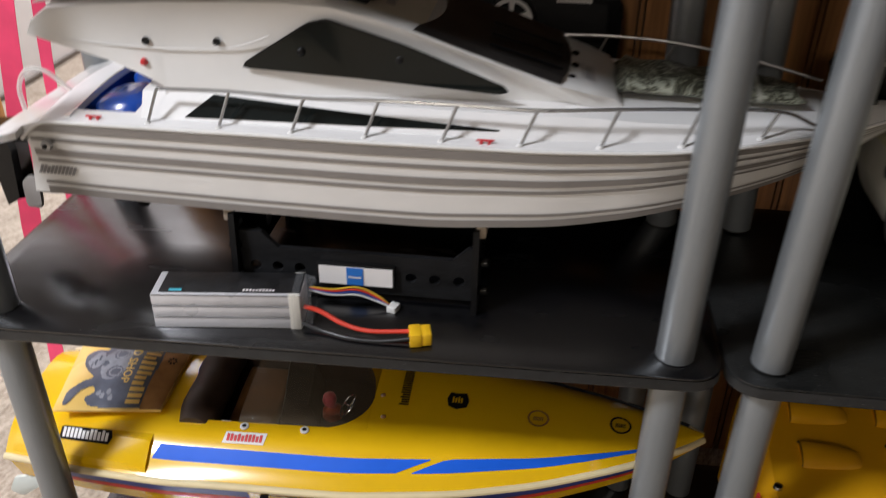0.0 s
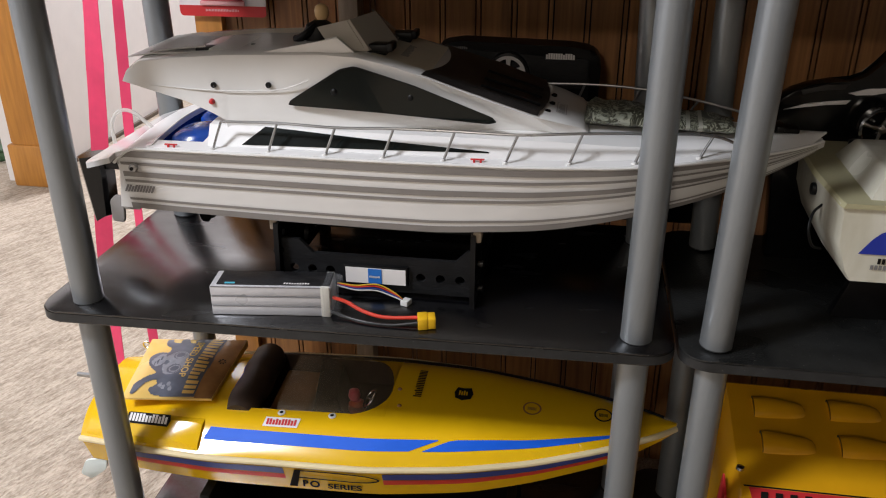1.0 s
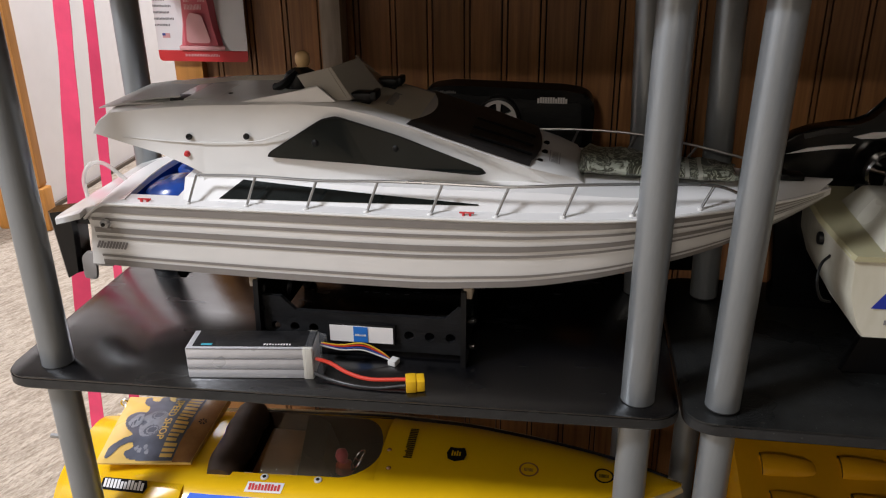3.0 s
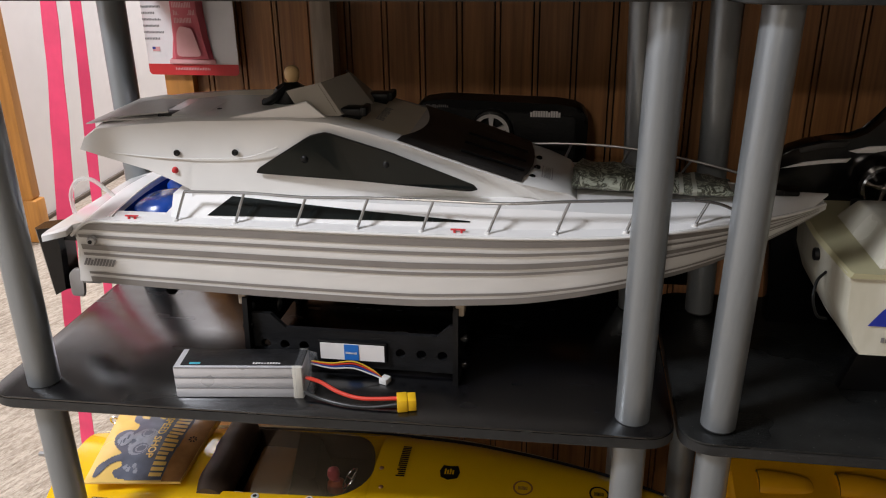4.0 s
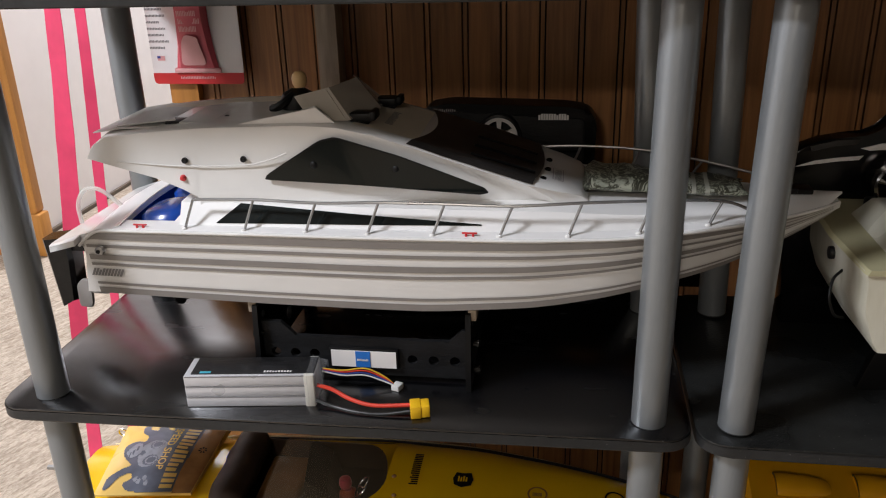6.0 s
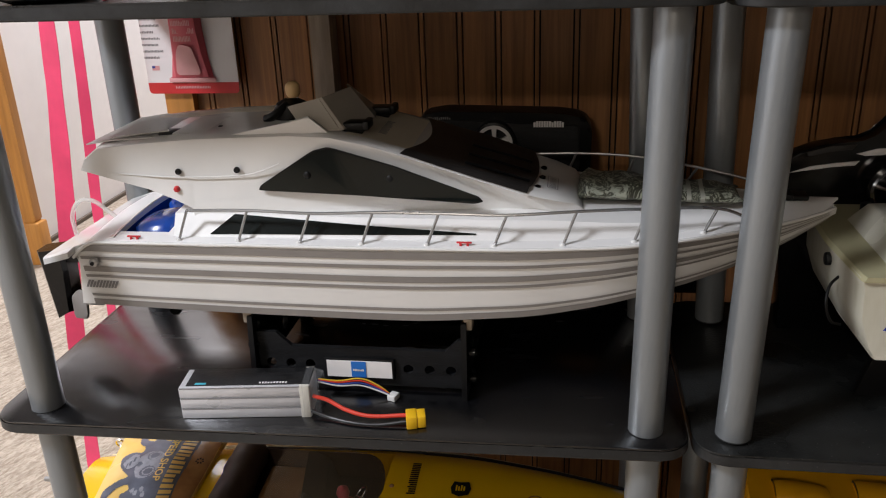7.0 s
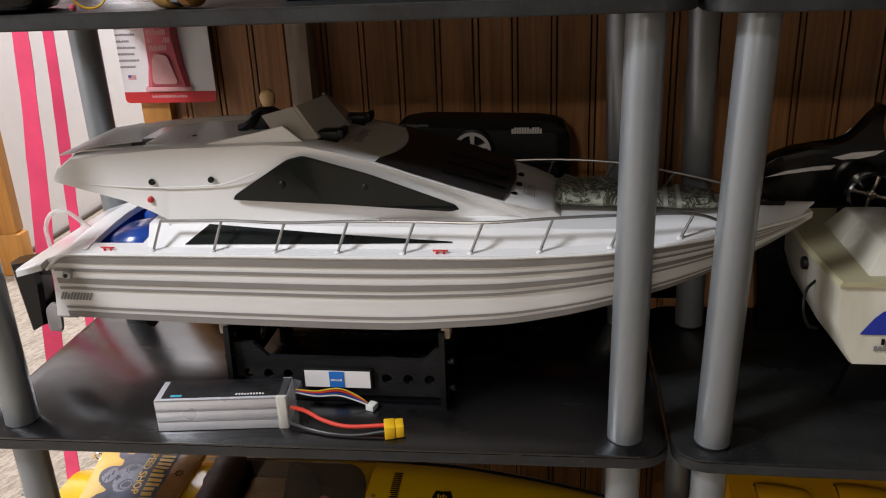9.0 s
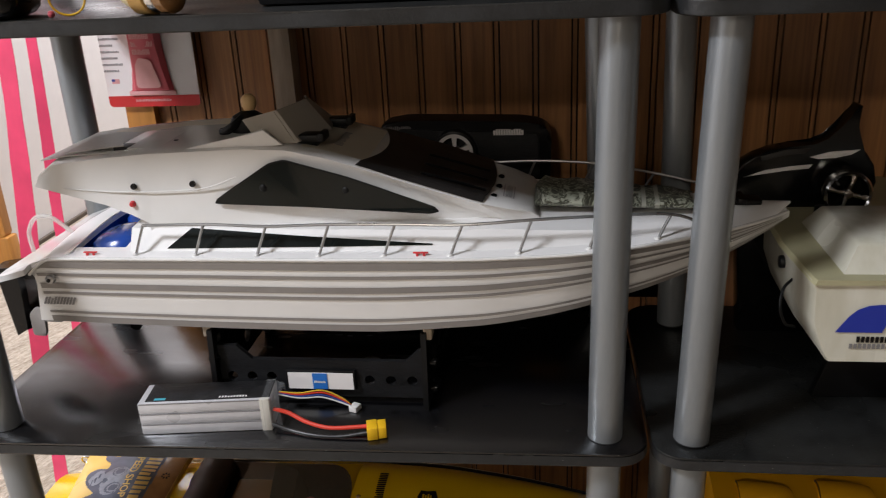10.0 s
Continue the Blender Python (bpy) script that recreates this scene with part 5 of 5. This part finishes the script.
part("sponsor_lettering", word_bars(0.050, 0.009, 6, dec(-0.007, -0.79, off=0.0082), seed=51, gap=0.2), M["paper"], yb)
part("sponsor_plate", flat([(0, 0), (0.041, 0), (0.043, 0.011), (0.002, 0.011)], dec(0.154, -0.655)), M["paper"], yb, "white sponsor plate with red bars")
part("sponsor_lettering", word_bars(0.036, 0.007, 5, dec(0.158, -0.635, off=0.0013), seed=52, gap=0.2), M["red"], yb)
part("sponsor_lettering", word_bars(0.050, 0.0095, 8, lambda a, b: y_deck(0.327 - b, -0.08 + a / 0.09, 0.0009), seed=53), M["ink"], yb, "black lettering along the foredeck shown as bars")
part("shield", flat([(0, 0.001), (0.008, -0.003), (0.018, 0.0), (0.020, 0.009), (0.017, 0.019), (0.008, 0.018), (0.001, 0.019), (-0.002, 0.01)], lambda a, b: y_deck(0.366 + a, -0.06 + b / 0.085, 0.0009)), M["ink"], yb, "black shield emblem")
part("shield_bars", word_bars(0.011, 0.008, 2, lambda a, b: y_deck(0.3695 + a, 0.0 + b / 0.085, 0.0014), seed=54), M["yellow"], yb)
for (x, u, m) in ((0.454, -0.12, "amber"), (0.533, -0.1, "ink")):
    rg = bmesh.new()
    for k in range(20):
        t0, t1 = 2 * math.pi * k / 20, 2 * math.pi * (k + 1) / 20
        rg.faces.new([rg.verts.new(y_deck(x + r * math.cos(t), u + r * math.sin(t) / smoothed(x, YHB), 0.001)) for r, t in ((0.0085, t0), (0.0105, t0), (0.0105, t1), (0.0085, t1))])
    part("emblem_ring", rg, M["bag_brown"] if m == "amber" else M["ink"], yb, "round printed emblem")
    part("emblem_bars", word_bars(0.010, 0.005, 4, lambda a, b: y_deck(x - 0.005 + a, u + (b - 0.003) / smoothed(x, YHB), 0.001), seed=55), M["bag_brown"] if m == "amber" else M["ink"], yb)
for x in (0.172, 0.232):
    part("snap_fastener", lathe([(0.0044, 0), (0.0044, 0.001), (0.003, 0.0018), (0.0022, 0.0014)], 16, "z", tuple(y_deck(x, -0.47))), M["paper"], yb, "pale ring fastener")
    part("fastener_hole", lathe([(0.0021, 0), (0.0021, 0.0016)], 12, "z", tuple(y_deck(x, -0.47))), M["black"], yb)
for x in (0.305, 0.30):
    part("rivet", lathe([(0.0028, 0), (0.0016, 0.0014), (0.0004, 0.0016)], 10, "z", tuple(y_deck(x, -0.25 if x > 0.302 else 0.05))), M["bag_brown"], yb)
part("lifting_eye", sweep([(-0.055 + 0.005 * math.cos(t), 0.075, 0.012 + 0.005 * math.sin(t)) for t in xs_between(0, 2 * math.pi, 16)], 0.0012, 6), M["chrome"], yb)
part("trim_flap", plate(smooth_poly([(-0.095, -0.085), (-0.082, -0.060), (-0.052, -0.055), (-0.058, -0.072), (-0.082, -0.092)]), -0.065, -0.062, 0.0006), M["ice"], yb, "pale metal trim flap")
part("rudder_rod", sweep([(-0.125, 0.02, 0.0), (-0.08, 0.02, 0.0)], 0.003, 8), M["steel"], yb)

# driver doll and stand
dd = bmesh.new()
lathe([(0.006, 0), (0.011, 0.004), (0.010, 0.012), (0.005, 0.016)], 12, "z", (0.245, 0.118, -0.194), dd)
lathe([(0.0006, 0), (0.006, 0.002), (0.0075, 0.007), (0.006, 0.013), (0.0006, 0.0155)], 14, "z", (0.242, 0.120, -0.179), dd)
me = mesh_of("doll", dd, M["doll_red"])
me.materials.append(M["pink"])
for p in me.polygons:
    if p.center.z > -0.1785:
        p.material_index = 1
tagged(new("doll", me), "small plain red toy figure seated in the speedboat", "doll")
st = thing("boat_stand", "dark stand carrying the yellow speedboat on the lowest board", "boat stand", pose(0, 0, 0))
for x in (0.07, 0.43):
    part("stand_end", plate([(0.03, LOWER_Z), (0.19, LOWER_Z), (0.18, -0.262), (0.11, -0.272), (0.035, -0.275)], x, x + 0.012, 0.001, to=lambda a, b, c_: (b, a, c_)), M["black"], st)
for y in (0.05, 0.165):
    part("stand_rail", box(0.07, 0.442, y, y + 0.01, LOWER_Z + 0.002, LOWER_Z + 0.04, 0.001), M["black"], st)

# ---- printed pouch on the stern ----
pouch = thing("printed_pouch", "gold printed foil pouch with slate skull art lying on the speedboat", "packaging", pose(0, 0, 0))
PA, PB, PC, PD = Vector((-0.019, 0.054, -0.160)), Vector((0.086, 0.068, -0.159)), Vector((0.084, 0.187, -0.153)), Vector((-0.042, 0.177, -0.156))


def pouch_pt(s, t, off=0.0):
    p = PA.lerp(PB, s).lerp(PD.lerp(PC, s), t)
    puff = 0.010 * (math.sin(math.pi * min(1, max(0, s))) * math.sin(math.pi * min(1, max(0, t)))) ** 0.6
    crease = 0.0009 * math.sin(9 * s + 5 * t) + 0.0006 * math.sin(23 * t + 3 * s)
    return p + Vector((0, 0, puff + crease * (0.3 + puff * 60) + off))


def pouch_patch(s0, s1, n0, n1, off, under=False):
    bm = bmesh.new()
    g = [[bm.verts.new(pouch_pt(s0 + (s1 - s0) * i / n0, j / n1, off)) for j in range(n1 + 1)] for i in range(n0 + 1)]
    for i in range(n0):
        for j in range(n1):
            bm.faces.new((g[i][j], g[i + 1][j], g[i + 1][j + 1], g[i][j + 1]))
    return bm


film = pouch_patch(0, 1, 20, 20, 0.0)
ext = bmesh.ops.extrude_face_region(film, geom=film.faces[:])
for v in ext["geom"]:
    if isinstance(v, bmesh.types.BMVert):
        v.co.z = min(v.co.z - 0.0006, -0.1615)
part("film", film, M["bag_gold"], pouch)
part("brown_strip", pouch_patch(0.802, 0.995, 10, 24, 0.0006), M["bag_brown"], pouch, "glossy brown end strip")


def blob(cs, ct, rs, rt, n=20, wob=0.2, seed=0):
    rnd = random.Random(seed)
    ph = rnd.uniform(0, 6)
    return [(cs + rs * (1 + wob * math.sin(3 * a + ph)) * math.cos(a), ct + rt * (1 + wob * math.cos(2 * a + ph)) * math.sin(a)) for a in [2 * math.pi * k / n for k in range(n)]]


def inside(s, t, loop):
    """Whether a place lies inside a closed outline."""
    odd = False
    for (a0, b0), (a1, b1) in zip(loop, loop[1:] + loop[:1]):
        if (b0 > t) != (b1 > t) and s < a0 + (t - b0) * (a1 - a0) / (b1 - b0):
            odd = not odd
    return odd


def printed(loop, off, material, holes=(), n=96):
    """Print on the pouch inside an outline, following its creases."""
    bm = bmesh.new()
    grid = {}
    s0, s1, t0, t1 = min(p[0] for p in loop), max(p[0] for p in loop), min(p[1] for p in loop), max(p[1] for p in loop)

    def vert(i, j):
        if (i, j) not in grid:
            grid[i, j] = bm.verts.new(pouch_pt(i / n, j / n, off))
        return grid[i, j]

    for i in range(max(0, int(s0 * n)), min(n, int(s1 * n) + 1)):
        for j in range(max(0, int(t0 * n)), min(n, int(t1 * n) + 1)):
            c_ = ((i + 0.5) / n, (j + 0.5) / n)
            if inside(*c_, loop) and not any(inside(*c_, h) for h in holes):
                bm.faces.new((vert(i, j), vert(i + 1, j), vert(i + 1, j + 1), vert(i, j + 1)))
    part("printed_art", bm, M[material], pouch)


def curl(points):
    ring = [Vector((a, b, 0)) for a, b in points]
    return [(p.x, p.y) for p in smooth_line(ring + ring[:1], 5)[:-1]]


# flames licking towards the open end, a skull with goggles, and the band behind the name
FLAMES = curl([(0.80, 0.01), (0.52, 0.01), (0.33, 0.03), (0.27, 0.10), (0.33, 0.16), (0.30, 0.22), (0.20, 0.18), (0.13, 0.06), (0.08, 0.05), (0.08, 0.18), (0.18, 0.27), (0.27, 0.32), (0.20, 0.40), (0.13, 0.50), (0.12, 0.62), (0.20, 0.68), (0.29, 0.66), (0.30, 0.74), (0.22, 0.82), (0.20, 0.93), (0.25, 0.95), (0.28, 0.87), (0.36, 0.84), (0.35, 0.93), (0.41, 0.96), (0.46, 0.86), (0.52, 0.84), (0.50, 0.93), (0.58, 0.985), (0.80, 0.985)])
FACE = blob(0.43, 0.47, 0.13, 0.20, 28, 0.06, 2)
JAW = blob(0.24, 0.53, 0.075, 0.095, 22, 0.10, 5)
printed(FLAMES, 0.0006, "skull")
printed(FACE, 0.0010, "skull_light", (blob(0.45, 0.37, 0.075, 0.075, 22, 0.03, 1), blob(0.45, 0.58, 0.07, 0.065, 22, 0.03, 1), blob(0.33, 0.48, 0.03, 0.03, 12, 0.1, 4)))
printed(JAW, 0.0010, "skull_light", [blob(0.20 + 0.03 * k, 0.47 + 0.04 * k, 0.007, 0.05, 10, 0.0, k) for k in range(3)])
for t in (0.37, 0.58):
    printed(blob(0.455, t, 0.06, 0.058, 22, 0.03, 1), 0.0010, "skull_light", (blob(0.455, t, 0.045, 0.043, 22, 0.03, 1),))
for cs, ct in ((0.42, 0.12), (0.47, 0.16), (0.38, 0.15), (0.50, 0.10), (0.60, 0.93), (0.54, 0.90)):
    printed(blob(cs, ct, 0.022, 0.028, 14, 0.2, int(cs * 100)), 0.0010, "skull_light")
part("name_lettering", word_bars(0.96, 0.13, 8, lambda a, b: pouch_pt(0.655 + b, 0.98 - a, 0.0014), seed=61, gap=0.25), M["bag_gold"], pouch, "gold brand lettering shown as bars")
part("lettering", letters("SPEED SHOP", 0.115, lambda a, b: pouch_pt(0.545 + b * 0.9, 0.86 - a * 0.98, 0.0014), bold=0.002), M["bag_gold"], pouch, "gold words SPEED SHOP")
bm = bmesh.new()
for k in range(7):
    a = 2 * math.pi * k / 7
    bm.faces.new([bm.verts.new(pouch_pt(0.9 + r * math.cos(a + d), 0.55 + 1.2 * r * math.sin(a + d), 0.0012)) for r, d in ((0.012, 0), (0.034, -0.3), (0.042, 0), (0.034, 0.3))])
part("seal_print", bm, M["ink"], pouch, "small dark seal print")

# ---- ivory boat model on the neighbouring board ----
iv = thing("model_boat", "ivory plastic model boat with blue and yellow emblem on its stern", "model boat", pose(0, 0, 0))
hb_ = bmesh.new()
secs = []
for y, k in ((0.037, 1.0), (0.041, 1.02), (0.12, 1.06), (0.2, 1.03), (0.27, 0.85), (0.31, 0.5), (0.33, 0.12)):
    cx, w0, w1 = 0.812, 0.098 * k, 0.086 * k
    zb = 0.064 + 0.02 * (1 - k if k < 1 else 0)
    sec = []
    for x, z in ((-w0, 0.136), (-w0, 0.131), (-w0 * 0.985, 0.128), (-w0 * 0.97, 0.10), (-w1, 0.074), (-w1 * 0.93, zb), (w1 * 0.93, zb), (w1, 0.074), (w0 * 0.97, 0.10), (w0, 0.131), (w0, 0.136)):
        sec.append((cx + x, y, z))
    secs.append(sec)
ring_loft(secs, bm=hb_)
part("hull", hb_, M["ivory"], iv)
part("deck", ring_loft([[(0.812 - 0.099 * k, y, 0.134), (0.812 + 0.099 * k, y, 0.134), (0.812 + 0.097 * k, y, 0.1385), (0.812 - 0.097 * k, y, 0.1385)] for y, k in ((0.034, 1.0), (0.04, 1.015), (0.12, 1.065), (0.2, 1.035), (0.27, 0.855), (0.315, 0.48))]), M["ivory_dirty"], iv, "yellowed deck with a rolled lip")
hatch = ring_loft([[(0.738 + d, 0.046 + d, z), (0.89, 0.046 + d, z), (0.89, 0.17 - d, z), (0.738 + d, 0.17 - d, z)] for d, z in ((0.0, 0.138), (0.002, 0.142), (0.012, 0.158), (0.016, 0.160))])
part("hatch", hatch, M["ivory"], iv, "raised ivory hatch")
part("cap", lathe([(0.006, 0.138), (0.0068, 0.139), (0.0068, 0.147), (0.0055, 0.148)], 20, "z", (0.7615, 0.19, 0.0)), M["black"], iv, "round black deck cap")
FY = 0.0362


def face(a, b):
    return (a, FY - 0.0004, b)


em = bmesh.new()
flat([(0.7335, 0.0915), (0.770, 0.0915), (0.7725, 0.098), (0.777, 0.105), (0.783, 0.110), (0.793, 0.1125), (0.793, 0.1165), (0.766, 0.1165), (0.757, 0.1155), (0.749, 0.112), (0.743, 0.106), (0.738, 0.0985)], face, em)
part("emblem_blue", em, M["logo_blue"], iv, "blue emblem shape")
part("emblem_yellow", flat([(0.7755, 0.0915), (0.815, 0.0915), (0.815, 0.1105), (0.797, 0.1105), (0.788, 0.1075), (0.781, 0.102), (0.777, 0.096)], face), M["logo_yellow"], iv, "yellow emblem shape")
part("lettering", word_bars(0.044, 0.0055, 6, lambda a, b: face(0.751 + a, 0.0825 + b), seed=71, gap=0.18), M["ink"], iv, "black maker's lettering shown as bars")
part("lettering", word_bars(0.050, 0.0045, 7, lambda a, b: face(0.746 + a, 0.0768 + b), seed=72, gap=0.18), M["ink_grey"], iv, "grey lettering shown as bars")
part("side_plug", lathe([(0.0055, -0.004), (0.006, -0.003), (0.006, 0.003)], 14, "x", (0.7105, 0.115, 0.121)), M["black"], iv, "black rubber side plug")
part("side_cable", sweep(smooth_line([(0.712, 0.09, 0.115), (0.704, 0.085, 0.108), (0.700, 0.075, 0.095), (0.704, 0.07, 0.082), (0.713, 0.072, 0.078)], 6), 0.0013, 8), M["black"], iv)
ivs = thing("boat_stand", "low matt black stand under the ivory boat", "boat stand", pose(0, 0, 0))
for y in (0.09, 0.25):
    part("stand_end", plate([(0.74, -0.002), (0.885, -0.002), (0.865, 0.0655), (0.76, 0.0655)], y, y + 0.01, 0.001), M["black"], ivs)
part("stand_rail", box(0.80, 0.82, 0.1, 0.25, 0.01, 0.03, 0.001), M["black"], ivs)
cb = thing("black_cable", "thick black rubber lead coiled on the shelf board", "cable", pose(0, 0, 0))
part("cable_coil", sweep(smooth_line([(0.80, -0.012, 0.003), (0.79, 0.01, 0.003), (0.80, 0.03, 0.004), (0.83, 0.03, 0.004), (0.84, 0.005, 0.003), (0.82, -0.012, 0.005), (0.80, 0.0, 0.008), (0.80, 0.022, 0.008)], 8), 0.0045, 10), M["black"], cb)

# ---- amber boat body below, in the neighbouring unit ----
ob_ = thing("model_hydroplane", "amber yellow model hydroplane with moulded bulges and red vents", "model boat", pose(0, 0, 0))


def am(x, t, off=0.0):
    """Sloping top: t runs from the front edge to the back."""
    z = interp(t, [(0, -0.205), (0.1, -0.188), (0.3, -0.178), (0.45, -0.17), (1, -0.140)])
    return Vector((x, 0.02 + 0.22 * t, z + off))


bm = bmesh.new()
rows = []
for x in [0.664, 0.668] + xs_between(0.676, 1.12, 24):
    dip = -0.03 if x < 0.666 else (-0.01 if x < 0.67 else 0)
    rows.append([am(x, t, dip) for t in xs_between(0, 0.76, 16)] + [am(x, 0.785, dip - 0.004), Vector((x, 0.195, -0.21)), Vector((x, 0.195, -0.30)), Vector((x, 0.02, -0.30))])
ring_loft(rows, bm=bm)
part("body", bm, M["amber"], ob_)
ARC = [math.pi * k / 12 for k in range(13)]
for row, (t0, shift) in enumerate(((0.39, 0.003), (0.61, 0.0))):
    for k in range(4):
        x = 0.702 + shift + 0.082 * k
        tk = t0 + 0.018 * k
        lv = bmesh.new()
        ring_loft([[am(x + px, tk + wt * math.cos(a), h * math.sin(a) ** 0.8 - 0.0015) for a in ARC] for px, wt, h in ((0.0, 0.062, 0.0092), (0.005, 0.064, 0.0104), (0.018, 0.062, 0.0102), (0.034, 0.057, 0.0092), (0.046, 0.05, 0.0076), (0.053, 0.04, 0.0055), (0.057, 0.022, 0.001))], bm=lv)
        part("moulded_louvre", lv, M["amber"], ob_)
        mouth = bmesh.new()
        outer = [mouth.verts.new(am(x - 0.0006, tk + 0.064 * math.cos(a), 0.0094 * math.sin(a) ** 0.8 - 0.0012)) for a in ARC]
        inner_ = [mouth.verts.new(am(x - 0.0006, tk + 0.056 * math.cos(a), 0.0066 * math.sin(a) ** 0.8 - 0.0012)) for a in ARC]
        for i in range(12):
            mouth.faces.new((outer[i], outer[i + 1], inner_[i + 1], inner_[i]))
        part("louvre_mouth", mouth, M["black"], ob_)
gr = part("red_vent", ring_loft([[am(x, t, 0.0015 * k) for x, t in ((0.69, 0.01), (0.90, 0.01), (0.90, 0.115), (0.684, 0.115))] for k in (0, 1)]), M["red"], ob_, "red vent panel with black slots")
for k in range(14):
    x = 0.694 + k * 0.0145
    part("vent_slot", ring_loft([[am(xx_, t, off) for xx_, t in ((x, 0.02), (x + 0.007, 0.02), (x + 0.0085, 0.095), (x + 0.0015, 0.095))] for off in (0.0012, 0.0022)]), M["ink"], gr)
part("vent_border", ring_loft([[am(x, t, 0.0006 * k) for x, t in ((0.686, 0.0), (0.905, 0.0), (0.905, 0.13), (0.679, 0.13))] for k in (0, 1)]), M["ink"], ob_)
part("side_vent", plate([(0.035, -0.24), (0.075, -0.235), (0.068, -0.19), (0.045, -0.20)], 0.661, 0.6635, 0.0005, to=lambda a, b, c_: (b, a, c_)), M["red"], ob_, "red side vent")
part("screw", lathe([(0.0045, 0), (0.004, 0.003), (0.001, 0.004)], 12, "z", tuple(am(0.678, 0.22))), M["chrome"], ob_)
ost = thing("boat_stand", "dark block stand under the amber hydroplane", "boat stand", pose(0, 0, 0))
for x in (0.72, 1.02):
    part("stand_end", box(x, x + 0.02, 0.05, 0.21, LOWER_Z, -0.299, 0.002), M["black"], ost)

# ---- things on the upper board ----
TOP = UPPER_Z
sp = thing("turned_spool", "turned wooden spool with pale cone lying on the upper board", "spool", pose(0.218, -0.006, TOP + 0.018, 0, 0, -14))
part("cone", lathe([(0.004, -0.024), (0.011, -0.022), (0.0165, -0.012), (0.017, -0.0105)], 24, "x"), M["cream"], sp, "pale cone end")
part("drum", lathe([(0.0165, -0.0104), (0.018, -0.0095), (0.018, 0.002), (0.0165, 0.003)], 24, "x"), M["wood"], sp)
part("clear_ring", lathe([(0.016, 0.0032), (0.0168, 0.004), (0.0168, 0.0095), (0.016, 0.0102)], 24, "x"), M["chrome"], sp, "shiny ring")
part("end_cap", lathe([(0.016, 0.0104), (0.0172, 0.011), (0.0172, 0.018), (0.012, 0.021)], 24, "x"), M["bag_brown"], sp)
bk = thing("black_case", "rounded glossy black case on the upper board", "case", pose(0.085, -0.002, TOP, 0, 0, 12))
part("case_body", box(-0.03, 0.03, -0.024, 0.04, 0.0, 0.05, 0.012, segs=3), M["black_gloss"], bk)
rg = thing("small_ring", "small gold ring with a pink bead on the upper board", "ring", pose(0, 0, 0))
part("gold_ring", sweep([(0.146 + 0.012 * math.cos(t), 0.004 + 0.004 * math.cos(t), TOP + 0.0128 + 0.012 * math.sin(t)) for t in xs_between(0, 2 * math.pi, 24)], 0.0008, 8), M["plug"], rg)
part("bead", lathe([(0.0008, 0), (0.002, 0.0006), (0.0027, 0.0025), (0.002, 0.0045), (0.0008, 0.005)], 12, "z", (0.135, -0.002, TOP)), M["pink"], rg, "pink bead")

# Blocks added to stop lamp light; the left stands for an unclear dark thing.
for x0, x1, hh, lab in ((0.285, 0.565, 0.20, "long dark block for an unclear dark thing, blocks light"), (0.61, 1.19, 0.22, "long dark block added on the neighbouring upper board to block light")):
    sc = thing("dark_block", lab, "case", pose(0, 0, TOP), "dark storage cases")
    part("case_body", box(x0, x1, 0.02, 0.255, 0.0, hh, 0.006), M["black"], sc)
    part("case_lid", box(x0 - 0.003, x1 + 0.003, 0.017, 0.258, hh, hh + 0.02, 0.005), M["black"], sc)

# ---- clutter in the room beyond ----
for x, y, w_, h, m, lab, cat in ((-1.33, 1.75, 0.16, 0.10, "red", "red plastic box on the carpet", "box"), (-1.52, 1.95, 0.2, 0.16, "black", "black storage box on the carpet", "box"), (-1.28, 1.5, 0.14, 0.03, "green", "flat green tray on the carpet", "tray")):
    t_ = thing("storage_" + cat, lab, cat, pose(x, y, FLOOR_Z, 0, 0, 20))
    part("body", box(-w_ / 2, w_ / 2, -w_ / 2, w_ / 2, 0, h, 0.008), M[m], t_)
    part("rim", box(-w_ / 2 - 0.004, w_ / 2 + 0.004, -w_ / 2 - 0.004, w_ / 2 + 0.004, h, h + 0.008, 0.003), M[m], t_)

# ---- dust and scuffs on the boards ----
rnd = random.Random(8)
ds = bmesh.new()
for k in range(420):
    x, y = rnd.uniform(0.5, 0.95), rnd.uniform(-0.026, 0.1)
    if k > 300:
        x, y = rnd.uniform(0.0, 0.57), rnd.uniform(-0.026, 0.06)
    r = rnd.choice((0.00015, 0.0002, 0.0002, 0.0004))
    z = (0.0 if x < 0.586 else -0.002) + 0.0002
    if 0.583 < x < 0.592:
        continue
    ds.faces.new([ds.verts.new((x + r * math.cos(a), y + r * math.sin(a), z)) for a in (0, 1.3, 2.5, 3.7, 5.0)])
tagged(new("dust", mesh_of("dust", ds, M["dust"], 0)), "pale dust specks on the black boards", "dust", kind="stuff")
for board, x0, x1, z in ((left_boards[0], 0.25, 0.56, 0.0), (right_boards[0], 0.615, 1.0, -0.002)):
    part("worn_edge", sweep([(x, DEPTH0 + 0.0004 + SKEW * min(x, 0.62), z - 0.0004) for x in xs_between(x0, x1, 12)], 0.0004, 5), M["scuff"], board, "rubbed pale edge")
